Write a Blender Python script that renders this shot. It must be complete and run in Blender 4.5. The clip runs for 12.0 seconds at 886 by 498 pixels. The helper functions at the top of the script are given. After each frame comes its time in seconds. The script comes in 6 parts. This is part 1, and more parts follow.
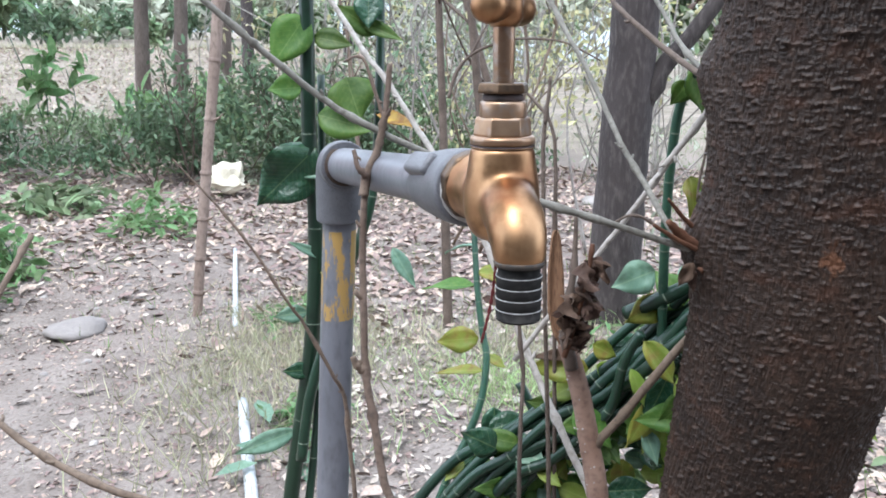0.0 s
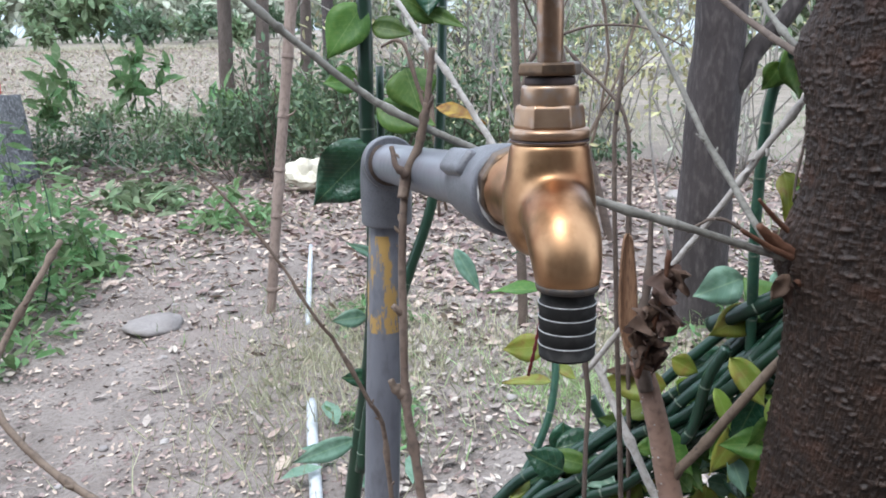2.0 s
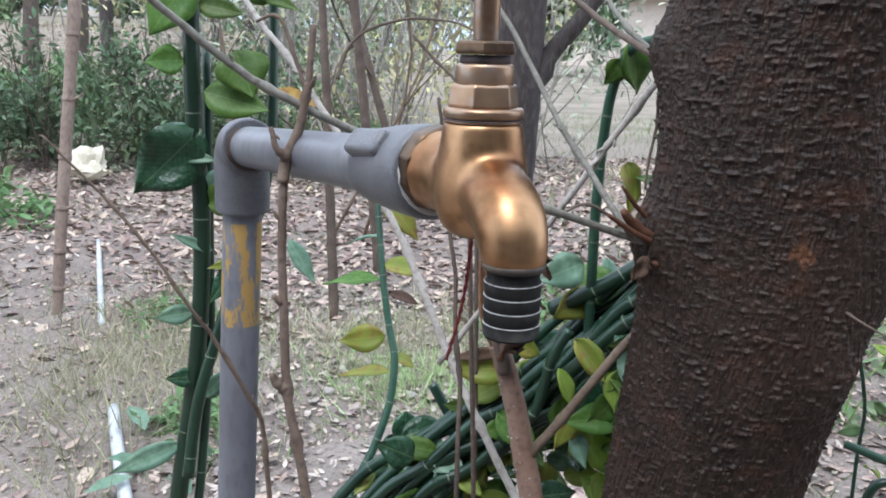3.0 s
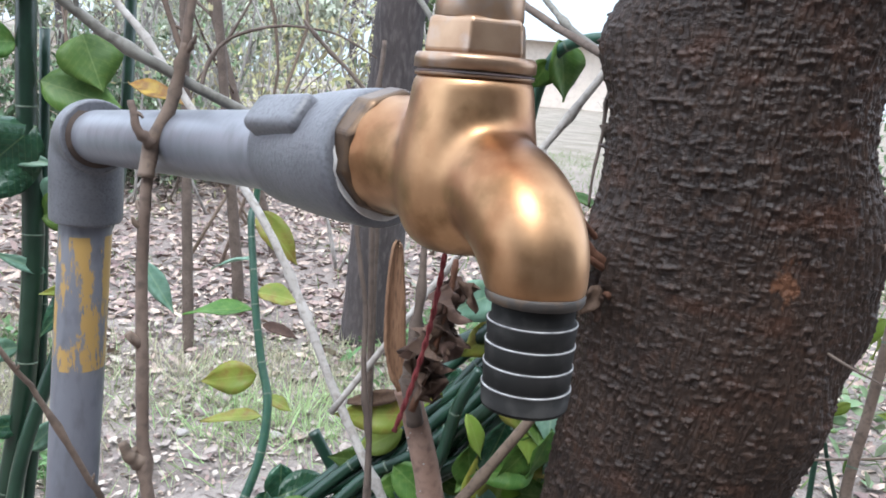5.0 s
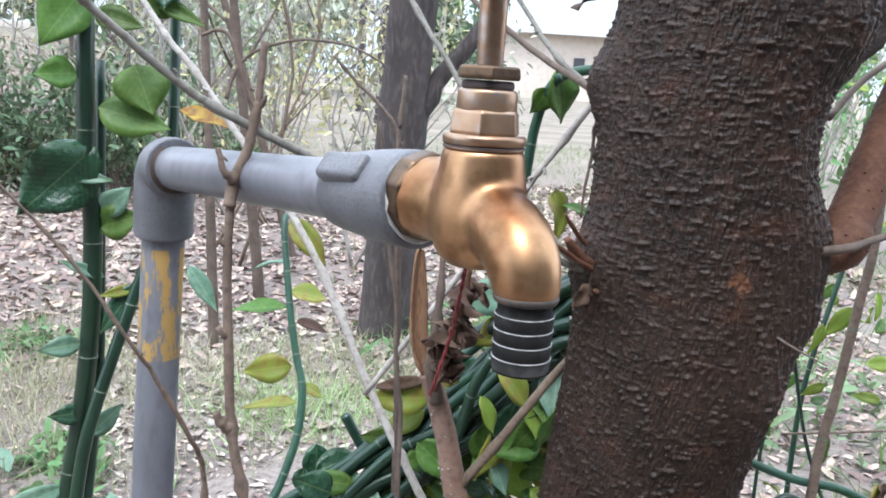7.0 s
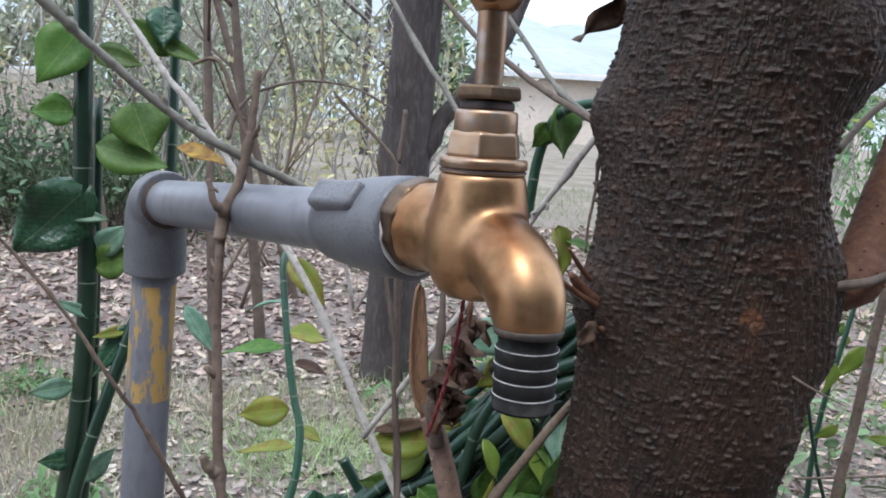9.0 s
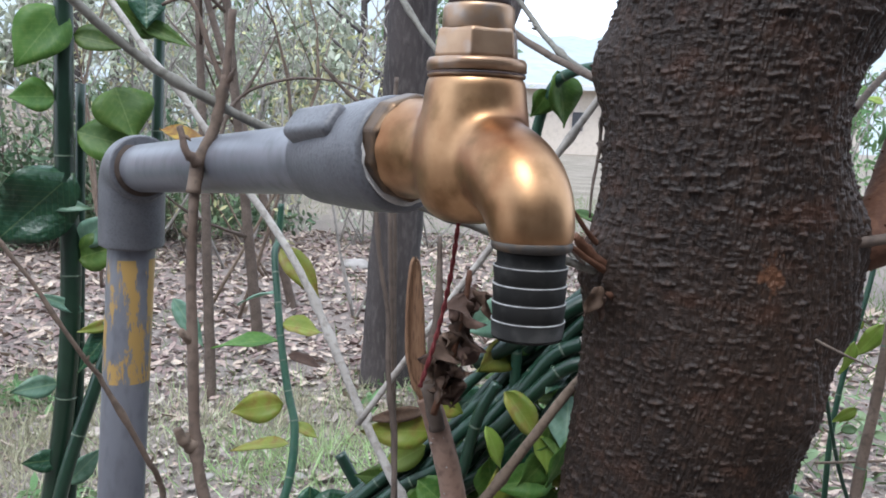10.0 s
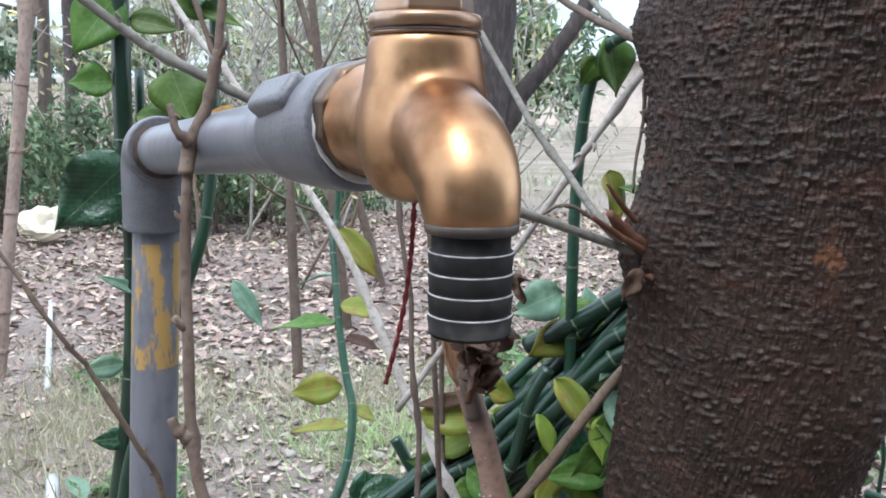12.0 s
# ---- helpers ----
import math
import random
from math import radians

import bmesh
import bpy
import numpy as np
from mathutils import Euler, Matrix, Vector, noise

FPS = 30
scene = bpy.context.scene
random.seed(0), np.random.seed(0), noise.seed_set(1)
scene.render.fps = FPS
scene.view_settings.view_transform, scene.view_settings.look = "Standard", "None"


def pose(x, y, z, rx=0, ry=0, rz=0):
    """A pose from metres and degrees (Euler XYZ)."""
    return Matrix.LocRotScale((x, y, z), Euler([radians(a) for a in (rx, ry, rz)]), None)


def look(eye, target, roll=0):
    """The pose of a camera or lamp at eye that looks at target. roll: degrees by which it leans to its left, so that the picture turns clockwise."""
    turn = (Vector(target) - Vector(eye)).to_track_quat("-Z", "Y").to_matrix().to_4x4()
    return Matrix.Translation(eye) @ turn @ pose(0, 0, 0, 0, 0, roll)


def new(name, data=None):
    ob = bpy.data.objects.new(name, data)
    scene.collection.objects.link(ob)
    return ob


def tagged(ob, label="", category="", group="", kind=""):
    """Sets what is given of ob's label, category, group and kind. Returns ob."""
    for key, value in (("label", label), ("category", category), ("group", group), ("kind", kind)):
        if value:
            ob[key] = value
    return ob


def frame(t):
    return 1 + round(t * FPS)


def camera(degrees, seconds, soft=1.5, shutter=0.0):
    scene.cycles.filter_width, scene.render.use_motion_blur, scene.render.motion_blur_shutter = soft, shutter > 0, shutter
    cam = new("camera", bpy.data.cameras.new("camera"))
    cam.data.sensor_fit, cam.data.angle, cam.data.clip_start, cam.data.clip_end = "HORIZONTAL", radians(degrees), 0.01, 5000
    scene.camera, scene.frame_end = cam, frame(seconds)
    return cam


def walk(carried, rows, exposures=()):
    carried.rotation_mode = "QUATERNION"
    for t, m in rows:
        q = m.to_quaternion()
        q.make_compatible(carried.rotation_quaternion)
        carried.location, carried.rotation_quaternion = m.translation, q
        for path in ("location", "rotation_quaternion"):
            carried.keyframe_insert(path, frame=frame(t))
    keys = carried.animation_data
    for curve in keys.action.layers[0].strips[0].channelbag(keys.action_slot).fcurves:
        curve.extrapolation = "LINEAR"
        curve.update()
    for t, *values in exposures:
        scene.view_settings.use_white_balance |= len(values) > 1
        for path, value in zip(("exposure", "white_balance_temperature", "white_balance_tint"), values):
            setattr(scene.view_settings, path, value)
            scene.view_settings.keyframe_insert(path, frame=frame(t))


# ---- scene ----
cam = camera(56.7, 12.0, soft=1.8)
ROWS = [
    (0.0, 0.0000, 0.0000, 0.5743, 0.00, -13.00, 0.00),
    (0.5, 0.0273, 0.0177, 0.5766, 3.91, -12.95, 1.03),
    (1.0, 0.0586, 0.0178, 0.5735, 7.92, -13.23, 1.64),
    (1.5, 0.0442, 0.0302, 0.5722, 8.67, -13.29, 2.03),
    (2.0, 0.0136, 0.0510, 0.5694, 5.51, -13.35, 1.26),
    (2.5, -0.0098, 0.0507, 0.5673, -0.31, -13.60, 0.04),
    (3.0, -0.0262, 0.0582, 0.5644, -8.70, -13.76, -1.50),
    (3.5, -0.0505, 0.0552, 0.5646, -15.47, -13.34, -2.99),
    (5.3, -0.0308, 0.1492, 0.5400, -18.25, -11.15, -4.62),
    (5.5, -0.0302, 0.1500, 0.5397, -18.34, -11.21, -4.66),
    (5.7, -0.0400, 0.1200, 0.5490, -17.95, -11.80, -4.25),
    (5.8, -0.0455, 0.0990, 0.5560, -17.60, -12.30, -3.90),
    (6.0, -0.0536, 0.0749, 0.5640, -17.28, -12.97, -3.62),
    (6.5, -0.0588, 0.0750, 0.5609, -17.52, -12.77, -3.47),
    (7.1, -0.0587, 0.0764, 0.5625, -17.53, -11.44, -3.62),
    (8.8, -0.0540, 0.0860, 0.5568, -17.48, -8.76, -3.56),
    (9.0, -0.0531, 0.0873, 0.5566, -17.34, -8.72, -3.41),
    (9.6, -0.0491, 0.0904, 0.5529, -17.72, -8.35, -2.92),
    (10.0, -0.0433, 0.1071, 0.5310, -17.49, -7.80, -2.33),
    (10.5, -0.0431, 0.1143, 0.5225, -15.74, -8.09, -2.17),
    (11.0, -0.0275, 0.1211, 0.5362, -13.81, -9.73, -1.45),
    (11.5, -0.0212, 0.1188, 0.5257, -12.23, -8.64, -1.66),
    (12.0, -0.0072, 0.1203, 0.5298, -10.81, -9.51, -0.78),
]
walk(cam, [(t, pose(x, y, z, 90 + pitch, roll, yaw)) for t, x, y, z, yaw, pitch, roll in ROWS],
     exposures=[(t, e, 5950, 10) for t, e in ((0.0, 1.57), (1.0, 1.51), (1.5, 1.40), (2.0, 1.30), (2.5, 1.43), (3.0, 1.23), (3.5, 1.23), (5.5, 1.62), (6.5, 1.48), (7.0, 1.67), (7.2, 1.62), (8.8, 1.11), (9.5, 0.94), (10.0, 1.14), (10.5, 1.26), (11.0, 1.16), (11.5, 1.28), (12.0, 1.42))])

# ---- light: an overcast day ----
world = bpy.data.worlds.new("overcast_sky")
scene.world = world
world.use_nodes = True
wn, wl = world.node_tree.nodes, world.node_tree.links
sky = wn.new("ShaderNodeTexSky")
sky.sky_type, sky.sun_disc = "NISHITA", False
sky.sun_elevation, sky.sun_rotation = radians(63), radians(214)
sky.air_density, sky.dust_density = 1.2, 4.0
cloud = wn.new("ShaderNodeMixRGB")
cloud.inputs["Fac"].default_value = 0.8
cloud.inputs["Color2"].default_value = (8.8, 9.5, 10.4, 1)
wl.new(sky.outputs["Color"], cloud.inputs["Color1"])
wl.new(cloud.outputs["Color"], wn["Background"].inputs["Color"])
wn["Background"].inputs["Strength"].default_value = 0.12
sun = new("sun", bpy.data.lights.new("sun", "SUN"))
sun.data.energy, sun.data.angle, sun.data.color = 1.2, radians(25), (1.0, 0.985, 0.95)
# the bright part of the cloud stands behind the camera's left shoulder
sun.matrix_world = look((-1.5, -2.2, 5.2), (0, 0, 0))


# ---- materials ----
def mat(name, a, b, c=None, scale=20.0, fine=160.0, rough=0.7, metal=0.0, bump=0.3, depth=0.001, vary=0.0, islands=0.0,
        stretch=(1, 1, 1), spec=0.4, trans=0.0, veins=0.0):
    """Noise at two scales between colours a, b and c, with relief; vary: a shift per object; islands: a shift per piece."""
    m = bpy.data.materials.new(name)
    m.use_nodes = True
    n, l = m.node_tree.nodes, m.node_tree.links
    p = n["Principled BSDF"]
    co = n.new("ShaderNodeTexCoord")
    mp = n.new("ShaderNodeMapping")
    mp.inputs["Scale"].default_value = stretch
    l.new(co.outputs["Object"], mp.inputs["Vector"])
    big, small = n.new("ShaderNodeTexNoise"), n.new("ShaderNodeTexNoise")
    big.inputs["Scale"].default_value, small.inputs["Scale"].default_value = scale, fine
    big.inputs["Detail"].default_value, small.inputs["Detail"].default_value = 5, 4
    for t in (big, small):
        l.new(mp.outputs["Vector"], t.inputs["Vector"])
    r = n.new("ShaderNodeValToRGB")
    r.color_ramp.elements[0].color, r.color_ramp.elements[0].position = (*a, 1), 0.32
    r.color_ramp.elements[1].color, r.color_ramp.elements[1].position = (*b, 1), 0.68
    l.new(big.outputs["Fac"], r.inputs["Fac"])
    mix = n.new("ShaderNodeMixRGB")
    mix.blend_type = "MIX"
    mix.inputs["Color2"].default_value = (*(c or b), 1)
    cut = n.new("ShaderNodeMapRange")
    cut.inputs["From Min"].default_value, cut.inputs["From Max"].default_value = 0.48, 0.72
    cut.inputs["To Max"].default_value = 0.75
    l.new(small.outputs["Fac"], cut.inputs["Value"])
    l.new(cut.outputs["Result"], mix.inputs["Fac"])
    l.new(r.outputs["Color"], mix.inputs["Color1"])
    out = mix.outputs["Color"]
    if vary or islands:
        hsv = n.new("ShaderNodeHueSaturation")
        src = n.new("ShaderNodeNewGeometry").outputs["Random Per Island"] if islands else n.new("ShaderNodeObjectInfo").outputs["Random"]
        k = islands or vary
        v = n.new("ShaderNodeMapRange")
        v.inputs["To Min"].default_value, v.inputs["To Max"].default_value = 1 - k, 1 + k
        l.new(src, v.inputs["Value"])
        l.new(v.outputs["Result"], hsv.inputs["Value"])
        h = n.new("ShaderNodeMapRange")
        h.inputs["To Min"].default_value, h.inputs["To Max"].default_value = 0.5 - k * 0.06, 0.5 + k * 0.06
        l.new(src, h.inputs["Value"])
        l.new(h.outputs["Result"], hsv.inputs["Hue"])
        l.new(out, hsv.inputs["Color"])
        out = hsv.outputs["Color"]
    if veins:
        # a pale midrib along x and slanting side veins
        sep = n.new("ShaderNodeSeparateXYZ")
        l.new(co.outputs["Object"], sep.inputs["Vector"])

        def op(kind, u, v=None):
            q = n.new("ShaderNodeMath")
            q.operation = kind
            for k, w in enumerate((u, v)):
                if w is not None and not isinstance(w, (int, float)):
                    l.new(w, q.inputs[k])
                elif w is not None:
                    q.inputs[k].default_value = w
            return q.outputs[0]
        ay = op("ABSOLUTE", sep.outputs["Y"])
        mid = op("LESS_THAN", ay, 0.00055)
        run = op("FRACT", op("MULTIPLY", op("SUBTRACT", sep.outputs["X"], op("MULTIPLY", ay, 0.9)), 190.0))
        line = op("MAXIMUM", mid, op("MULTIPLY", op("LESS_THAN", run, 0.09), 0.55))
        vm = n.new("ShaderNodeMixRGB")
        vm.blend_type = "SCREEN"
        vm.inputs["Color2"].default_value = (0.10, 0.12, 0.05, 1)
        l.new(op("MULTIPLY", line, veins), vm.inputs["Fac"])
        l.new(out, vm.inputs["Color1"])
        out = vm.outputs["Color"]
    l.new(out, p.inputs["Base Color"])
    p.inputs["Roughness"].default_value, p.inputs["Metallic"].default_value = rough, metal
    p.inputs["Specular IOR Level"].default_value = spec
    if bump:
        bn = n.new("ShaderNodeBump")
        bn.inputs["Strength"].default_value, bn.inputs["Distance"].default_value = bump, depth
        l.new(small.outputs["Fac"], bn.inputs["Height"])
        l.new(bn.outputs["Normal"], p.inputs["Normal"])
    if trans:
        tl = n.new("ShaderNodeBsdfTranslucent")
        l.new(out, tl.inputs["Color"])
        ms = n.new("ShaderNodeMixShader")
        ms.inputs["Fac"].default_value = trans
        l.new(p.outputs["BSDF"], ms.inputs[1])
        l.new(tl.outputs["BSDF"], ms.inputs[2])
        l.new(ms.outputs["Shader"], n["Material Output"].inputs["Surface"])
    return m


def bark_material():
    """Dark brown bark with short raised horizontal pores, rusty flecks and one bare orange patch."""
    m = mat("brown_bark", (0.0124, 0.0070, 0.0048), (0.0260, 0.0152, 0.0102), (0.050, 0.028, 0.018), 22, 260, 0.50, 0, 0.8, 0.0007, spec=0.30)
    n, l = m.node_tree.nodes, m.node_tree.links
    p = n["Principled BSDF"]
    base, relief = p.inputs["Base Color"].links[0].from_socket, p.inputs["Normal"].links[0].from_socket
    co = n.new("ShaderNodeTexCoord")
    mp = n.new("ShaderNodeMapping")
    mp.inputs["Scale"].default_value = (0.8, 0.8, 1.5)
    l.new(co.outputs["Object"], mp.inputs["Vector"])
    t = n.new("ShaderNodeTexNoise")
    t.inputs["Scale"].default_value, t.inputs["Detail"].default_value, t.inputs["Roughness"].default_value = 210, 4, 0.65
    l.new(mp.outputs["Vector"], t.inputs["Vector"])
    pore = n.new("ShaderNodeMapRange")
    pore.inputs["From Min"].default_value, pore.inputs["From Max"].default_value = 0.45, 0.68
    l.new(t.outputs["Fac"], pore.inputs["Value"])
    # rusty worn places, and a paler brown on the raised ridges
    red = n.new("ShaderNodeTexNoise")
    red.inputs["Scale"].default_value, red.inputs["Detail"].default_value = 48, 5
    l.new(mp.outputs["Vector"], red.inputs["Vector"])
    worn = n.new("ShaderNodeMapRange")
    worn.inputs["From Min"].default_value, worn.inputs["From Max"].default_value, worn.inputs["To Max"].default_value = 0.56, 0.70, 0.8
    l.new(red.outputs["Fac"], worn.inputs["Value"])
    rust = n.new("ShaderNodeMixRGB")
    rust.inputs["Color2"].default_value = (0.046, 0.0195, 0.0105, 1)
    l.new(worn.outputs["Result"], rust.inputs["Fac"])
    l.new(base, rust.inputs["Color1"])
    ridge = n.new("ShaderNodeMapRange")
    ridge.inputs["From Min"].default_value, ridge.inputs["From Max"].default_value, ridge.inputs["To Max"].default_value = 0.52, 0.62, 0.7
    l.new(n.new("ShaderNodeNewGeometry").outputs["Pointiness"], ridge.inputs["Value"])
    mix = n.new("ShaderNodeMixRGB")
    mix.inputs["Color2"].default_value = (0.070, 0.042, 0.029, 1)
    l.new(ridge.outputs["Result"], mix.inputs["Fac"])
    l.new(rust.outputs["Color"], mix.inputs["Color1"])
    # bare orange patch: near one place, with a ragged rim
    d = n.new("ShaderNodeVectorMath")
    d.operation = "DISTANCE"
    d.inputs[1].default_value = (0.1862 * 1.5, 0.3780, 0.4810 * 0.85)
    squeeze = n.new("ShaderNodeVectorMath")
    squeeze.operation = "MULTIPLY"
    squeeze.inputs[1].default_value = (1.5, 1.0, 0.85)
    l.new(co.outputs["Object"], squeeze.inputs[0])
    l.new(squeeze.outputs["Vector"], d.inputs[0])
    rag = n.new("ShaderNodeTexNoise")
    rag.inputs["Scale"].default_value, rag.inputs["Detail"].default_value = 170, 3
    l.new(co.outputs["Object"], rag.inputs["Vector"])
    add = n.new("ShaderNodeMath")
    add.operation = "MULTIPLY_ADD"
    add.inputs[1].default_value = 0.020
    l.new(rag.outputs["Fac"], add.inputs[0])
    l.new(d.outputs["Value"], add.inputs[2])
    hole = n.new("ShaderNodeMapRange")
    hole.inputs["From Min"].default_value, hole.inputs["From Max"].default_value = 0.0188, 0.0160
    l.new(add.outputs[0], hole.inputs["Value"])
    mix2 = n.new("ShaderNodeMixRGB")
    mix2.inputs["Color2"].default_value = (0.105, 0.046, 0.023, 1)
    l.new(hole.outputs["Result"], mix2.inputs["Fac"])
    l.new(mix.outputs["Color"], mix2.inputs["Color1"])
    l.new(mix2.outputs["Color"], p.inputs["Base Color"])
    b = n.new("ShaderNodeBump")
    b.inputs["Strength"].default_value, b.inputs["Distance"].default_value = 0.5, 0.0008
    l.new(pore.outputs["Result"], b.inputs["Height"])
    l.new(relief, b.inputs["Normal"])
    l.new(b.outputs["Normal"], p.inputs["Normal"])
    return m


BRASS = mat("brass", (0.165, 0.066, 0.028), (0.49, 0.300, 0.160), (0.120, 0.066, 0.028), 46, 120, 0.37, 1.0, 0.20, 0.0005)
BRASS_DULL = mat("dull_brass", (0.24, 0.145, 0.090), (0.44, 0.30, 0.195), (0.34, 0.31, 0.29), 75, 200, 0.38, 0.9, 0.2, 0.0004)
BRASS_DARK = mat("dark_tarnished_brass", (0.070, 0.044, 0.028), (0.165, 0.108, 0.066), (0.045, 0.034, 0.028), 60, 260, 0.42, 0.85, 0.2, 0.0004)
LIP = mat("scuffed_grey_metal", (0.024, 0.022, 0.021), (0.07, 0.058, 0.048), (0.12, 0.07, 0.035), 90, 300, 0.6, 0.3, 0.2, 0.0003)
RUST_RING = mat("dark_gasket", (0.03, 0.025, 0.025), (0.08, 0.05, 0.045), None, 80, 300, 0.7)
BLACK_PLASTIC = mat("black_hose_plastic", (0.009, 0.0085, 0.008), (0.017, 0.016, 0.015), (0.03, 0.028, 0.026), 60, 300, 0.7, 0, 0.15, 0.0003, spec=0.12)
WORN_EDGE = mat("worn_grey_plastic_edge", (0.20, 0.19, 0.185), (0.42, 0.41, 0.40), (0.10, 0.10, 0.10), 160, 420, 0.6)
PVC = mat("grey_pvc", (0.106, 0.108, 0.124), (0.172, 0.175, 0.194), (0.085, 0.085, 0.095), 22, 210, 0.36, 0, 0.25, 0.0005, stretch=(1, 1, 0.4))
PVC_CAST = mat("moulded_grey_pvc", (0.078, 0.079, 0.088), (0.132, 0.133, 0.145), (0.060, 0.060, 0.067), 40, 950, 0.42, 0, 0.35, 0.0005)
TEFLON = mat("white_sealing_tape", (0.34, 0.32, 0.30), (0.48, 0.46, 0.44), None, 120, 500, 0.7)
SOCKET_SHADE = mat("socket_gap_shade", (0.030, 0.022, 0.018), (0.075, 0.052, 0.040), None, 60, 300, 0.8)
THREAD = mat("red_thread", (0.10, 0.012, 0.014), (0.17, 0.03, 0.03), None, 300, 900, 0.9)
BARK = bark_material()
BARK_MID = mat("brown_tree_bark", (0.075, 0.058, 0.048), (0.135, 0.108, 0.092), (0.05, 0.038, 0.032), 12, 70, 0.9, 0, 0.8, 0.004, stretch=(2, 2, 0.6))
BARK_RED = mat("reddish_young_bark", (0.052, 0.0195, 0.0092), (0.092, 0.037, 0.0175), (0.12, 0.055, 0.03), 45, 260, 0.8, 0, 0.7, 0.0012)
BARK_BARE = mat("bare_orange_wood", (0.22, 0.10, 0.05), (0.32, 0.16, 0.08), (0.12, 0.06, 0.035), 90, 400, 0.85, 0, 0.6, 0.001)
TWIG = mat("grey_brown_twig", (0.102, 0.070, 0.050), (0.180, 0.132, 0.100), (0.055, 0.040, 0.031), 40, 330, 0.8, 0, 0.4, 0.0005, vary=0.12)
TWIG_GREY = mat("greenish_grey_twig", (0.115, 0.108, 0.092), (0.205, 0.195, 0.168), (0.07, 0.060, 0.048), 60, 330, 0.75, 0, 0.4, 0.0005)
TWIG_PALE = mat("pale_grey_twig", (0.27, 0.245, 0.22), (0.40, 0.375, 0.345), (0.16, 0.135, 0.115), 40, 260, 0.8, 0, 0.4, 0.0006)
TWIG_DARK = mat("dark_brown_twig", (0.070, 0.050, 0.039), (0.125, 0.094, 0.074), (0.05, 0.035, 0.028), 40, 260, 0.8, 0, 0.4, 0.0005)
SPLIT_WOOD = mat("split_dry_wood", (0.15, 0.078, 0.042), (0.24, 0.138, 0.078), (0.07, 0.034, 0.02), 60, 320, 0.85, 0, 0.6, 0.001, stretch=(4, 4, 0.4))
STALK = mat("pinkish_brown_stalk", (0.18, 0.108, 0.078), (0.26, 0.17, 0.128), (0.11, 0.068, 0.05), 40, 260, 0.75, 0, 0.4, 0.0006)
STAKE = mat("weathered_bamboo", (0.17, 0.122, 0.098), (0.27, 0.205, 0.170), (0.10, 0.072, 0.056), 14, 160, 0.7, 0, 0.4, 0.001, stretch=(1, 1, 0.5))
STEM = mat("dark_green_stem", (0.006, 0.021, 0.012), (0.014, 0.040, 0.022), (0.012, 0.036, 0.022), 30, 200, 0.30, 0, 0.2, 0.0004, vary=0.2, spec=0.5)
STEM_MID = mat("green_vine_stem", (0.013, 0.045, 0.030), (0.025, 0.075, 0.045), (0.04, 0.085, 0.045), 40, 250, 0.45, 0, 0.15, 0.0004, vary=0.15)
NODE = mat("pale_stem_node", (0.06, 0.09, 0.06), (0.16, 0.19, 0.145), None, 90, 300, 0.7)
LEAF = mat("green_leaf", (0.052, 0.118, 0.020), (0.094, 0.182, 0.031), (0.13, 0.20, 0.042), 35, 260, 0.5, 0, 0.25, 0.0006, vary=0.22, trans=0.35, veins=0.5)
LEAF_DARK = mat("dark_glossy_leaf", (0.011, 0.042, 0.021), (0.027, 0.078, 0.037), (0.038, 0.09, 0.057), 40, 190, 0.26, 0, 0.8, 0.002, vary=0.15, trans=0.1, veins=0.5)
LEAF_YELLOW = mat("yellowing_leaf", (0.16, 0.21, 0.03), (0.33, 0.33, 0.06), (0.22, 0.13, 0.04), 30, 120, 0.45, 0, 0.25, 0.0006, vary=0.2, trans=0.35, veins=0.5)
LEAF_LIME = mat("fresh_lime_leaf", (0.24, 0.36, 0.055), (0.37, 0.47, 0.10), (0.30, 0.36, 0.08), 35, 200, 0.5, 0, 0.25, 0.0006, vary=0.2, trans=0.45, veins=0.5)
LEAF_BLUE = mat("pale_green_leaf", (0.13, 0.24, 0.17), (0.22, 0.34, 0.25), (0.10, 0.2, 0.12), 30, 160, 0.4, 0, 0.25, 0.0006, vary=0.15, trans=0.3, veins=0.8)
LEAF_DRY = mat("dry_brown_leaf", (0.045, 0.024, 0.015), (0.095, 0.055, 0.036), (0.03, 0.016, 0.011), 60, 250, 0.8, 0, 0.6, 0.001, vary=0.15)
LEAF_RUST = mat("orange_dry_leaf", (0.22, 0.085, 0.02), (0.48, 0.33, 0.05), (0.14, 0.06, 0.02), 95, 140, 0.5, 0, 0.3, 0.0006, trans=0.3)
LITTER = mat("leaf_litter", (0.25, 0.180, 0.150), (0.40, 0.315, 0.275), (0.14, 0.095, 0.075), 30, 180, 0.8, 0, 0.3, 0.001, islands=0.5)
LITTER_PALE = mat("pale_fallen_leaves", (0.27, 0.225, 0.195), (0.40, 0.35, 0.31), (0.19, 0.15, 0.125), 30, 180, 0.8, 0, 0.3, 0.001, islands=0.35)
GRASS_FRESH = mat("fresh_grass", (0.27, 0.40, 0.16), (0.40, 0.52, 0.25), (0.50, 0.55, 0.34), 4, 60, 0.6, 0, 0, islands=0.35, trans=0.4)
GRASS = mat("grass", (0.075, 0.15, 0.035), (0.13, 0.22, 0.05), (0.19, 0.24, 0.08), 4, 60, 0.6, 0, 0, islands=0.35, trans=0.3)
GRASS_DRY = mat("dry_grass", (0.27, 0.265, 0.165), (0.45, 0.42, 0.30), (0.22, 0.26, 0.13), 4, 60, 0.7, 0, 0, islands=0.3, trans=0.2)
